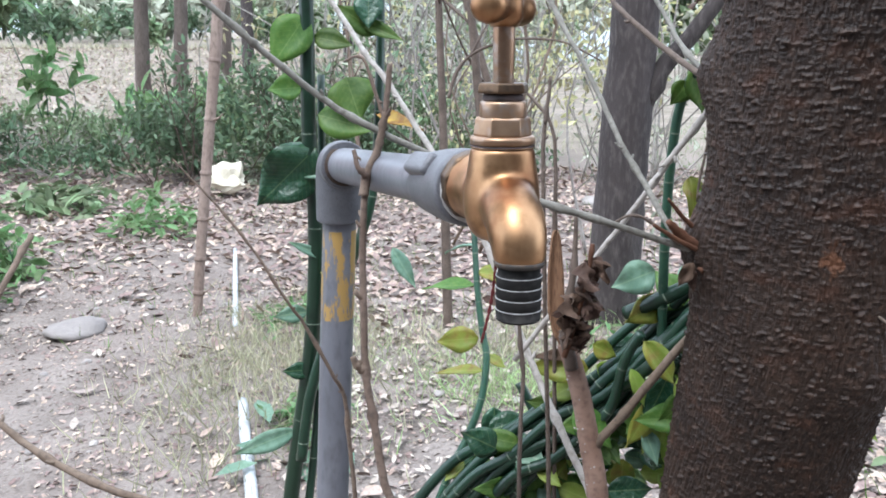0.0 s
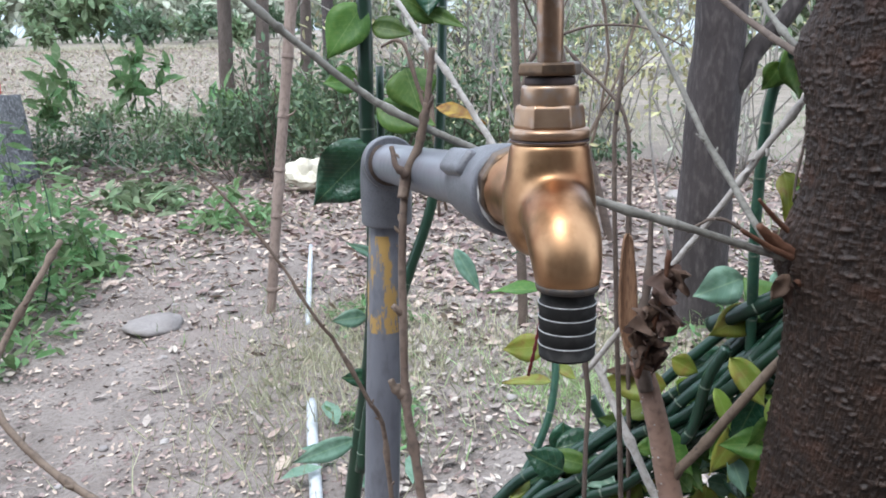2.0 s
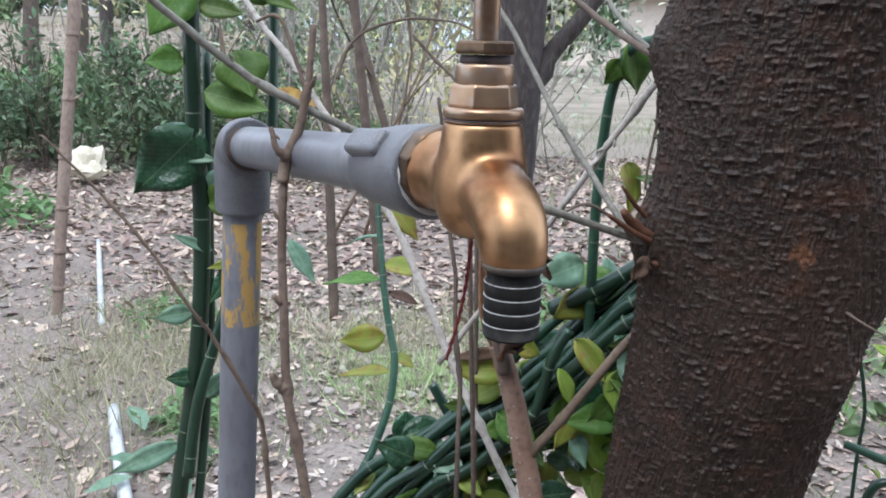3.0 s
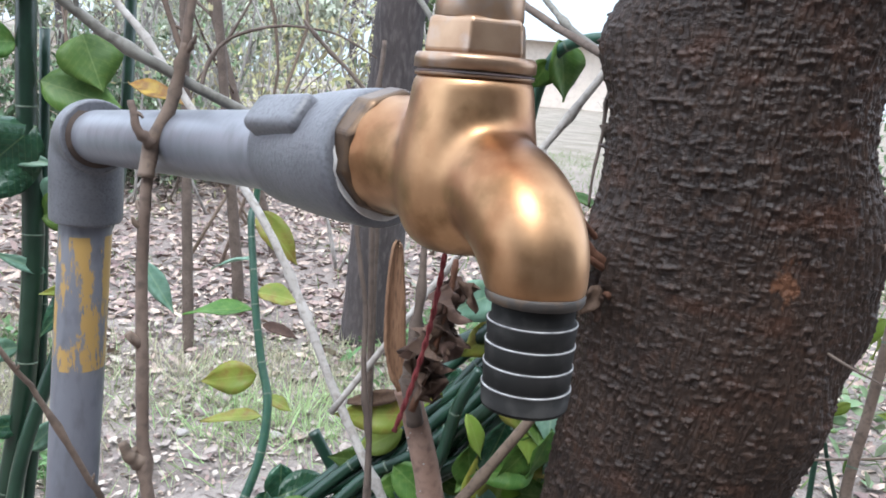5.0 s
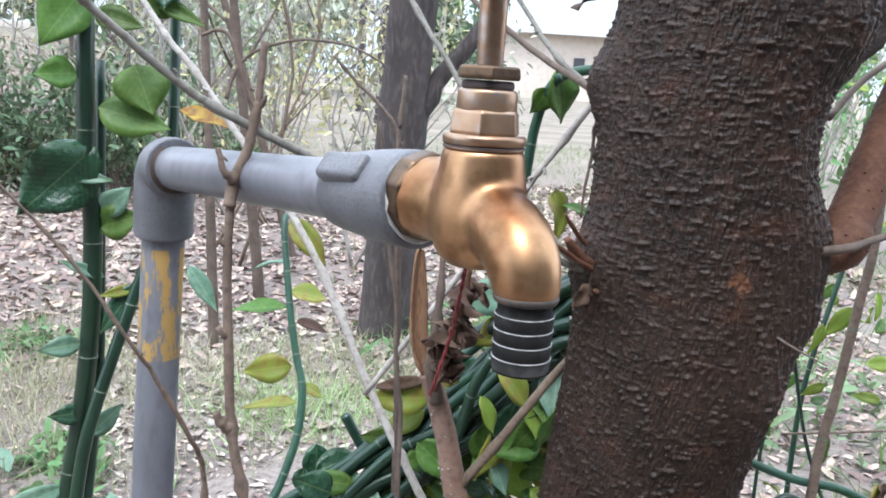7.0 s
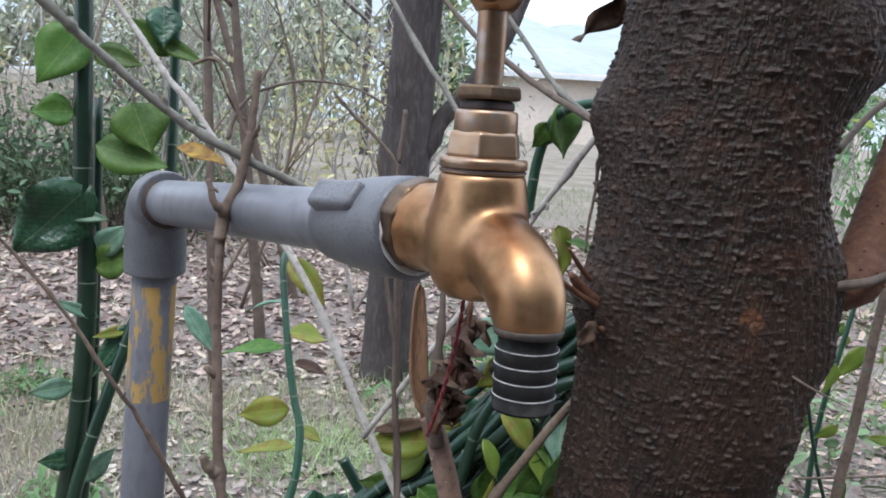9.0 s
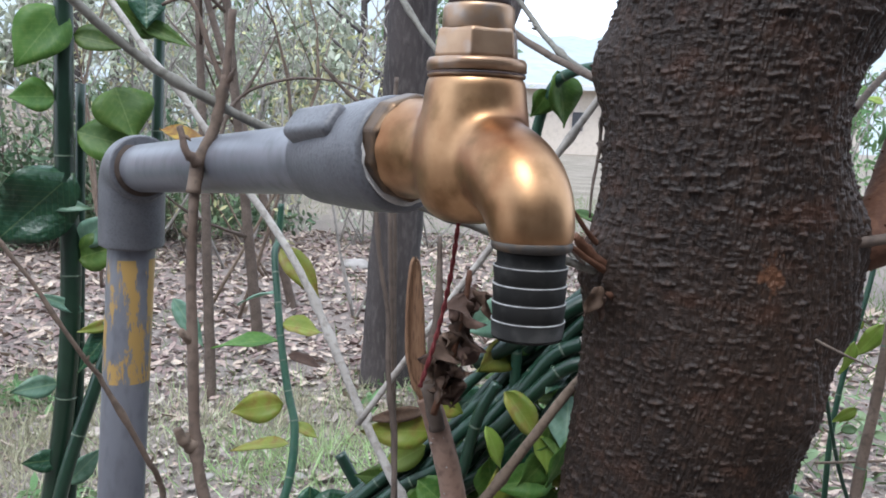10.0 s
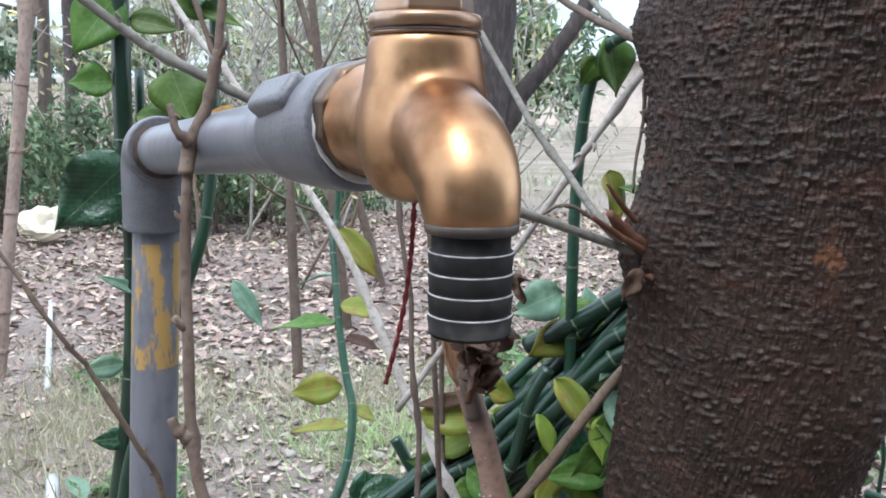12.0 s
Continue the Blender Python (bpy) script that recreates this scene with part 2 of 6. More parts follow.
SHRUB = mat("shrub_leaves", (0.11, 0.165, 0.08), (0.185, 0.245, 0.13), (0.25, 0.28, 0.17), 3, 40, 0.6, 0, 0, islands=0.45, trans=0.3)
SHRUB_DARK = mat("dark_shrub_leaves", (0.065, 0.11, 0.06), (0.11, 0.165, 0.09), (0.15, 0.19, 0.12), 3, 40, 0.6, 0, 0, islands=0.4, trans=0.25)
# background haze is put into this pale grey-green leaf colour
SHRUB_HAZY = mat("hazed_grey_green_leaves", (0.28, 0.31, 0.23), (0.39, 0.41, 0.32), (0.45, 0.45, 0.36), 3, 40, 0.7, 0, 0, islands=0.3, trans=0.2)
SHRUB_YELLOW = mat("sparse_yellow_leaves", (0.36, 0.34, 0.17), (0.50, 0.46, 0.26), (0.32, 0.33, 0.17), 3, 40, 0.6, 0, 0, islands=0.4, trans=0.3)
WEED = mat("bright_weed_leaves", (0.095, 0.185, 0.070), (0.165, 0.270, 0.110), (0.24, 0.32, 0.17), 6, 60, 0.6, 0, 0, islands=0.4, trans=0.45)
FAR_BARK = mat("grey_brown_tree_bark", (0.032, 0.026, 0.025), (0.060, 0.050, 0.048), (0.105, 0.089, 0.084), 9, 60, 0.9, 0, 0.8, 0.006, stretch=(2, 2, 0.6), vary=0.15)
THICKET = mat("grey_thicket_wood", (0.22, 0.20, 0.18), (0.36, 0.335, 0.305), (0.14, 0.125, 0.11), 9, 80, 0.9, 0, 0.4, 0.003, vary=0.2)
WHITE_PIPE = mat("white_plastic_pipe", (0.36, 0.38, 0.40), (0.48, 0.50, 0.52), (0.24, 0.24, 0.24), 12, 90, 0.45, 0, 0.1, 0.0005)
STONE = mat("grey_stone", (0.21, 0.19, 0.175), (0.32, 0.295, 0.275), (0.22, 0.2, 0.19), 14, 120, 0.9, 0, 0.6, 0.003, vary=0.2)
BRICK = mat("red_painted_brick", (0.33, 0.035, 0.028), (0.45, 0.065, 0.05), (0.25, 0.03, 0.025), 12, 110, 0.65, 0, 0.4, 0.003, vary=0.15)
MORTAR = mat("red_painted_mortar", (0.22, 0.03, 0.025), (0.31, 0.05, 0.04), None, 12, 110, 0.85, 0, 0.5, 0.003)
PLINTH = mat("stained_concrete", (0.05, 0.049, 0.052), (0.16, 0.158, 0.162), (0.36, 0.36, 0.37), 11, 70, 0.9, 0, 0.8, 0.006)
BAG = mat("crumpled_pale_paper", (0.50, 0.455, 0.35), (0.66, 0.62, 0.50), None, 20, 90, 0.6, 0, 0.3, 0.003)
HOUSE_WALL = mat("pale_plaster", (0.50, 0.43, 0.365), (0.58, 0.51, 0.45), (0.43, 0.37, 0.32), 0.6, 7, 0.9)
ROOF = mat("grey_sheet_roof", (0.42, 0.43, 0.45), (0.55, 0.56, 0.58), None, 0.8, 9, 0.5)
# the slope's grey-blue has the haze of distance mixed into its colour
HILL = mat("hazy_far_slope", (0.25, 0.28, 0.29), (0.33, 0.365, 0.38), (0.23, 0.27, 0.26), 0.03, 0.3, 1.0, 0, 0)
WINDOW_DARK = mat("dark_window", (0.03, 0.03, 0.035), (0.05, 0.05, 0.06), None, 2, 9, 0.3)


def riser_material():
    """Grey pipe with old yellow paint in streaks below the elbow."""
    m = PVC.copy()
    m.name = "grey_pvc_with_yellow_paint"
    n, l = m.node_tree.nodes, m.node_tree.links
    p = n["Principled BSDF"]
    old = p.inputs["Base Color"].links[0].from_socket
    co = n.new("ShaderNodeTexCoord")
    sep = n.new("ShaderNodeSeparateXYZ")
    l.new(co.outputs["Object"], sep.inputs["Vector"])
    mp = n.new("ShaderNodeMapping")
    mp.inputs["Scale"].default_value = (1, 1, 0.22)
    l.new(co.outputs["Object"], mp.inputs["Vector"])
    t = n.new("ShaderNodeTexNoise")
    t.inputs["Scale"].default_value, t.inputs["Detail"].default_value, t.inputs["Roughness"].default_value = 150, 6, 0.7
    l.new(mp.outputs["Vector"], t.inputs["Vector"])
    worn = n.new("ShaderNodeMapRange")
    worn.inputs["From Min"].default_value, worn.inputs["From Max"].default_value = 0.492, 0.528
    l.new(t.outputs["Fac"], worn.inputs["Value"])
    lo, hi = n.new("ShaderNodeMath"), n.new("ShaderNodeMath")
    lo.operation, hi.operation = "GREATER_THAN", "LESS_THAN"
    lo.inputs[1].default_value, hi.inputs[1].default_value = 0.4115, 0.4690
    l.new(sep.outputs["Z"], lo.inputs[0])
    l.new(sep.outputs["Z"], hi.inputs[0])
    a, b = n.new("ShaderNodeMath"), n.new("ShaderNodeMath")
    a.operation = b.operation = "MULTIPLY"
    l.new(lo.outputs[0], a.inputs[0])
    l.new(hi.outputs[0], a.inputs[1])
    l.new(a.outputs[0], b.inputs[0])
    l.new(worn.outputs["Result"], b.inputs[1])
    mix = n.new("ShaderNodeMixRGB")
    mix.inputs["Color2"].default_value = (0.34, 0.215, 0.07, 1)
    l.new(b.outputs[0], mix.inputs["Fac"])
    l.new(old, mix.inputs["Color1"])
    l.new(mix.outputs["Color"], p.inputs["Base Color"])
    return m


def ground_material():
    """Bare trodden soil along the path, dark leafy soil and green growth beyond it."""
    m = mat("soil", (0.152, 0.127, 0.111), (0.252, 0.217, 0.192), (0.092, 0.074, 0.063), 7, 120, 0.95, 0, 1.0, 0.009)
    n, l = m.node_tree.nodes, m.node_tree.links
    p = n["Principled BSDF"]
    base = p.inputs["Base Color"].links[0].from_socket
    co = n.new("ShaderNodeTexCoord")
    big = n.new("ShaderNodeTexNoise")
    big.inputs["Scale"].default_value, big.inputs["Detail"].default_value = 2.2, 6
    l.new(co.outputs["Object"], big.inputs["Vector"])
    sep = n.new("ShaderNodeSeparateXYZ")
    l.new(co.outputs["Object"], sep.inputs["Vector"])
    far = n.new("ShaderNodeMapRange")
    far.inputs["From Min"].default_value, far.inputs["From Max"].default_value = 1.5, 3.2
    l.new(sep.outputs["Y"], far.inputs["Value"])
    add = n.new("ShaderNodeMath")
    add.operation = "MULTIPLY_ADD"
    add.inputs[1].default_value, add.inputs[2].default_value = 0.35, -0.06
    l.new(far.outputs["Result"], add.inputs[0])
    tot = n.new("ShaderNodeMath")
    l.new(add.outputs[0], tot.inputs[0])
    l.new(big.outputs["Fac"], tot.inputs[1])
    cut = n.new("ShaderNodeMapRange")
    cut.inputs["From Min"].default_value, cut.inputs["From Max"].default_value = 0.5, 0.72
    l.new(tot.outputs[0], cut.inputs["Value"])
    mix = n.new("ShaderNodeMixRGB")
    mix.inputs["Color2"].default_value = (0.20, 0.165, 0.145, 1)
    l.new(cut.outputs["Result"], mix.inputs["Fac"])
    l.new(base, mix.inputs["Color1"])
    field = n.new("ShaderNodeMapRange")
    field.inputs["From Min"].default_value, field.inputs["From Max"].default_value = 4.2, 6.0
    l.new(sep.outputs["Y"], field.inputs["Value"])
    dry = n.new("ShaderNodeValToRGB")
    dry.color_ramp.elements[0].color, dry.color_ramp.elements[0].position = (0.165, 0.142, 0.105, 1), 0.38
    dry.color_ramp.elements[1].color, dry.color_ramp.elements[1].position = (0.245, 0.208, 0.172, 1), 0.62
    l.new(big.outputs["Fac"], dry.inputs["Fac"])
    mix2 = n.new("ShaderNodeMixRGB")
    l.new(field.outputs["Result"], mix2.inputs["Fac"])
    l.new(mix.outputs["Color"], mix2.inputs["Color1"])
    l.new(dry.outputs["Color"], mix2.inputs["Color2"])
    l.new(mix2.outputs["Color"], p.inputs["Base Color"])
    return m


# ---- building helpers ----
def mesh_of(name, bm, material, smooth=True):
    me = bpy.data.meshes.new(name)
    bm.normal_update()
    bm.to_mesh(me)
    bm.free()
    me.materials.append(material)
    if smooth:
        me.polygons.foreach_set("use_smooth", [True] * len(me.polygons))
    return me


def thing(name, label, category, group="", kind=""):
    return tagged(new(name), label, category, group, kind)


def part(name, bm, material, parent, label="", smooth=True):
    ob = new(name, mesh_of(name, bm, material, smooth))
    ob.parent = parent
    return tagged(ob, label)


def solid(name, bm, material, label, category, group="", kind="", smooth=True):
    return tagged(new(name, mesh_of(name, bm, material, smooth)), label, category, group, kind)


def smooth_line(pts, per=4):
    """A Catmull-Rom curve through the points."""
    v = [Vector(p) for p in pts]
    if len(v) < 3:
        return v
    out = []
    for i in range(len(v) - 1):
        a, b, c, d = v[max(i - 1, 0)], v[i], v[i + 1], v[min(i + 2, len(v) - 1)]
        for k in range(per):
            t = k / per
            out.append(0.5 * ((2 * b) + (c - a) * t + (2 * a - 5 * b + 4 * c - d) * t * t + (3 * b - a - 3 * c + d) * t ** 3))
    return out + [v[-1]]


def tube(bm, pts, r0, r1=None, sides=8, per=4, rough=0.0, knots=0, seed=0, wobble=0.0):
    """A closed tapering tube along a curve; rough: uneven radius; knots: swellings along it."""
    r1 = r0 if r1 is None else r1
    line = smooth_line(pts, per)
    rnd = random.Random(seed * 131 + len(pts))
    n = len(line)
    swell = [0.0] * n
    for _ in range(knots):
        swell[rnd.randrange(1, max(2, n - 1))] = rnd.uniform(0.25, 0.55)
    side = Vector((0.31, 0.77, 0.55))
    rings = []
    for i, p in enumerate(line):
        d = (line[min(i + 1, n - 1)] - line[max(i - 1, 0)]).normalized()
        u = side - d * side.dot(d)
        u = u.normalized() if u.length > 1e-4 else d.orthogonal().normalized()
        side = u
        w = d.cross(u)
        r = (r0 + (r1 - r0) * i / (n - 1)) * (1 + swell[i])
        q = p + Vector((rnd.uniform(-1, 1), rnd.uniform(-1, 1), rnd.uniform(-1, 1))) * wobble
        rings.append([bm.verts.new(q + (u * math.cos(a) + w * math.sin(a)) * r * (1 + rough * rnd.uniform(-1, 1)))
                      for a in [2 * math.pi * k / sides for k in range(sides)]])
    for a, b in zip(rings, rings[1:]):
        for k in range(sides):
            bm.faces.new((a[k], a[(k + 1) % sides], b[(k + 1) % sides], b[k]))
    bm.faces.new(rings[0][::-1])
    bm.faces.new(rings[-1])
    return line


def lathe(bm, profile, m, sides=40):
    """A turned solid: (radius, height) from bottom to top, round the z axis of m."""
    rings = [[bm.verts.new(m @ Vector((r * math.cos(2 * math.pi * k / sides), r * math.sin(2 * math.pi * k / sides), z)))
              for k in range(sides)] for r, z in profile]
    for a, b in zip(rings, rings[1:]):
        for k in range(sides):
            bm.faces.new((a[k], a[(k + 1) % sides], b[(k + 1) % sides], b[k]))
    bm.faces.new(rings[0][::-1])
    bm.faces.new(rings[-1])


def soft_edges(ob, width, angle=35, segments=2):
    b = ob.modifiers.new("bevel", "BEVEL")
    b.width, b.segments, b.limit_method, b.angle_limit = width, segments, "ANGLE", radians(angle)
    return ob


def leaf_bm(length, width, fold=0.25, curl=0.2, wave=0.0, seed=0, tip=1.0, thick=0.0004):
    """A pointed oval blade along +x, folded at the midrib, drooping by curl, with a wavy rim and some thickness."""
    bm = bmesh.new()
    rnd = random.Random(seed)
    n, ph = 12, rnd.uniform(0, 6)
    rows = []
    for i in range(n + 1):
        t = i / n
        w = width * 0.5 * math.sin(math.pi * t ** 0.78) ** (0.85 if t < 0.41 else 1.15 * tip) * (1 - 0.12 * max(0.0, t - 0.7))
        x = length * t
        z0 = -curl * length * t * t
        row = []
        for s in (-1, -0.5, 0, 0.5, 1):
            z = z0 + (abs(s) ** 0.8) * w * (fold + 0.08) + 0.012 * width * math.sin(26 * t - 5 * abs(s)) * abs(s) + wave * width * math.sin(ph + 9 * t + 2.0 * s) * abs(s)
            row.append(Vector((x, s * w, z)))
        rows.append(row)
    top = [[bm.verts.new(v) for v in r] for r in rows]
    low = [[bm.verts.new(v - Vector((0, 0, thick))) for v in r] for r in rows]
    for i in range(n):
        for k in range(4):
            bm.faces.new((top[i][k], top[i + 1][k], top[i + 1][k + 1], top[i][k + 1]))
            bm.faces.new((low[i][k], low[i][k + 1], low[i + 1][k + 1], low[i + 1][k]))
        for k, flip in ((0, 1), (4, 0)):
            q = (top[i][k], low[i][k], low[i + 1][k], top[i + 1][k])
            bm.faces.new(q if flip else q[::-1])
    bmesh.ops.remove_doubles(bm, verts=bm.verts, dist=1e-5)
    return bm


def leaf_pose(p, towards, up=(0, 0, 1), twist=0.0):
    """A pose at p whose x axis points towards a place and whose z is near up."""
    x = (Vector(towards) - Vector(p)).normalized()
    u = Vector(up)
    y = u.cross(x)
    y = y.normalized() if y.length > 1e-4 else x.orthogonal().normalized()
    z = x.cross(y)
    m = Matrix((x, y, z)).transposed().to_4x4()
    m.translation = p
    return m @ pose(0, 0, 0, twist, 0, 0)


def leaf(parent, base, tip, width, material, up=(0, 0, 1), twist=0.0, fold=0.2, curl=0.12, wave=0.0, seed=0, label=""):
    length = (Vector(tip) - Vector(base)).length
    bm = leaf_bm(length, width, fold, curl, wave, seed)
    ob = part("leaf", bm, material, parent, label)
    ob.matrix_basis = leaf_pose(base, tip, up, twist)
    return ob


def cloud_mesh(name, template, faces, mats, material):
    """Many small pieces in one mesh: a template of points, placed by an array of 3 x 4 poses."""
    t = np.c_[np.array(template, float), np.ones(len(template))]
    v = np.einsum("nij,kj->nki", np.array(mats), t).reshape(-1, 3)
    k, n = len(template), len(mats)
    f = [tuple(int(i) + k * j for i in q) for j in range(n) for q in faces]
    me = bpy.data.meshes.new(name)
    me.from_pydata(v.tolist(), [], f)
    me.materials.append(material)
    me.polygons.foreach_set("use_smooth", [True] * len(me.polygons))
    return me


BLADE = [(0, 0, 0), (0.3, 0.16, 0.05), (0.3, -0.16, 0.05), (0.65, 0.17, 0.02), (0.65, -0.17, 0.02), (1, 0, -0.08), (0.48, 0, -0.03)]
BLADE_F = [(0, 2, 6), (0, 6, 1), (2, 4, 6), (1, 6, 3), (6, 4, 5), (6, 5, 3)]
CURLED = [(0, 0, 0), (0.25, 0.2, 0.12), (0.25, -0.2, 0.10), (0.7, 0.2, 0.14), (0.7, -0.19, 0.02), (1, 0.05, 0.12), (0.5, 0, 0)]
STRAW = [(-0.02, 0, 0), (0.02, 0, 0), (0.016, 0.05, 0.5), (-0.016, 0.05, 0.5), (0, 0.22, 1.0)]
STRAW_F = [(0, 1, 2, 3), (3, 2, 4)]


def poses(places, sizes, rng, tilt=1.2, normal_up=True):
    """Random turns at the places; tilt: how far from lying flat."""
    n = len(places)
    yaw, pit, rol = rng.uniform(0, 2 * np.pi, n), rng.normal(0, tilt, n), rng.normal(0, tilt, n)
    cy, sy, cp, sp, cr, sr = np.cos(yaw), np.sin(yaw), np.cos(pit), np.sin(pit), np.cos(rol), np.sin(rol)
    z = np.zeros(n)
    o = np.ones(n)
    rz = np.stack([cy, -sy, z, sy, cy, z, z, z, o], -1).reshape(n, 3, 3)
    ry = np.stack([cp, z, sp, z, o, z, -sp, z, cp], -1).reshape(n, 3, 3)
    rx = np.stack([o, z, z, z, cr, -sr, z, sr, cr], -1).reshape(n, 3, 3)
    r = rz @ ry @ rx * np.asarray(sizes).reshape(n, 1, 1)
    return np.concatenate([r, np.asarray(places).reshape(n, 3, 1)], 2)


# ---- ground ----
def rise(x, y):
    """Height of the ground: level near the tap, climbing gently to the field on the far left."""
    x, y = np.asarray(x, float), np.asarray(y, float)
    side = np.clip((0.10 - x / np.maximum(y, 0.5)) / 0.25, 0, 1)
    side = side * side * (3 - 2 * side)
    up = np.clip(y - 3.5, 0, 6.5) * 0.105 + np.clip(y - 10, 0, 60) * 0.035
    flat = np.clip(y - 5, 0, 60) * 0.006
    bump = 0.010 * np.sin(2.1 * x + 1.3) * np.sin(1.7 * y) + 0.006 * np.sin(5.3 * x + 2 * y) + 0.004 * np.sin(9.7 * y - 6 * x)
    dip = -0.02 * np.exp(-((x + 0.75) / 0.35) ** 2 - ((y - 1.3) / 0.8) ** 2)
    return up * side + flat * (1 - side) + bump * np.clip(y - 0.4, 0, 1) * np.clip((7.5 - y) / 3.5, 0, 1) + dip


def build_ground():
    u = np.linspace(-1, 1, 221)
    xs = 0.9 * np.sinh(6.0 * u) * 1.0 - 0.2
    ys = 0.9 * np.sinh(6.0 * u) + 1.6
    gx, gy = np.meshgrid(xs, ys)
    rng = np.random.default_rng(3)
    near = np.exp(-((gx + 0.2) ** 2 + (gy - 1.6) ** 2) / 9)
    gz = rise(gx, gy) + rng.normal(0, 0.0035, gx.shape) * near
    n = len(u)
    v = np.stack([gx, gy, gz], -1).reshape(-1, 3)
    f = [(j * n + i, j * n + i + 1, (j + 1) * n + i + 1, (j + 1) * n + i) for j in range(n - 1) for i in range(n - 1)]
    me = bpy.data.meshes.new("ground")
    me.from_pydata(v.tolist(), [], f)
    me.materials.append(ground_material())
    me.polygons.foreach_set("use_smooth", [True] * len(me.polygons))
    tagged(new("ground", me), "trodden bare earth and leaf-strewn soil of a garden", "ground", kind="structure")


build_ground()


def shading_wall():
    """A plain weathered wall that closes the garden behind the viewer; unseen, added to block low light."""
    bm = bmesh.new()
    bmesh.ops.create_cube(bm, size=1, matrix=Matrix.Translation((0.5, -1.75, 1.15)) @ Matrix.Diagonal((12.0, 0.22, 2.5, 1)))
    bmesh.ops.bevel(bm, geom=bm.edges, offset=0.015, segments=2, affect="EDGES")
    solid("unseen_wall_south", bm, PLINTH, "plain dark concrete wall, unseen, added to block low light", "wall", kind="structure", smooth=False)


shading_wall()


def scatter(name, count, xr, yr, size, material, label, category, seed, keep=None, template=CURLED, faces=BLADE_F, tilt=0.3, lift=0.004):
    rng = np.random.default_rng(seed)
    x, y = rng.uniform(*xr, count), rng.uniform(*yr, count)
    if keep is not None:
        k = rng.uniform(0, 1, count) < keep(x, y)
        x, y = x[k], y[k]
    s = rng.uniform(*size, len(x))
    p = np.stack([x, y, rise(x, y) + lift], -1)
    ob = new(name, cloud_mesh(name, template, faces, poses(p, s, rng, tilt), material))
    return tagged(ob, label, category, kind="stuff")


def patch(x, y, cx, cy, rx, ry):
    return np.exp(-((x - cx) / rx) ** 2 - ((y - cy) / ry) ** 2)


def bare(x, y):
    """1 on the trodden path, 0 away from it."""
    return np.clip(1.25 * patch(x, y, -0.85, 1.2, 0.42, 0.75) + 1.1 * patch(x, y, 0.05, 1.15, 0.5, 0.2) + 0.8 * patch(x, y, -0.75, 1.9, 0.3, 0.35), 0, 1)


# ---- tap ----
EB = Vector((-0.0657, 0.5133, 0.4751))          # where the riser enters the elbow
ALONG = Vector((0.3556, -0.9346, 0.0)).normalized()
ACROSS = Vector((0, 0, 1)).cross(ALONG)
TAP = Vector((0.0207, 0.2868, 0.0))             # the tap's upright axis
SPOUT = Vector((0.155, -0.988, 0.0)).normalized()   # the spout is screwed round a little from the pipe
TAP_FRAME = Matrix.Translation(TAP) @ Matrix((ALONG, ACROSS, Vector((0, 0, 1)))).transposed().to_4x4()


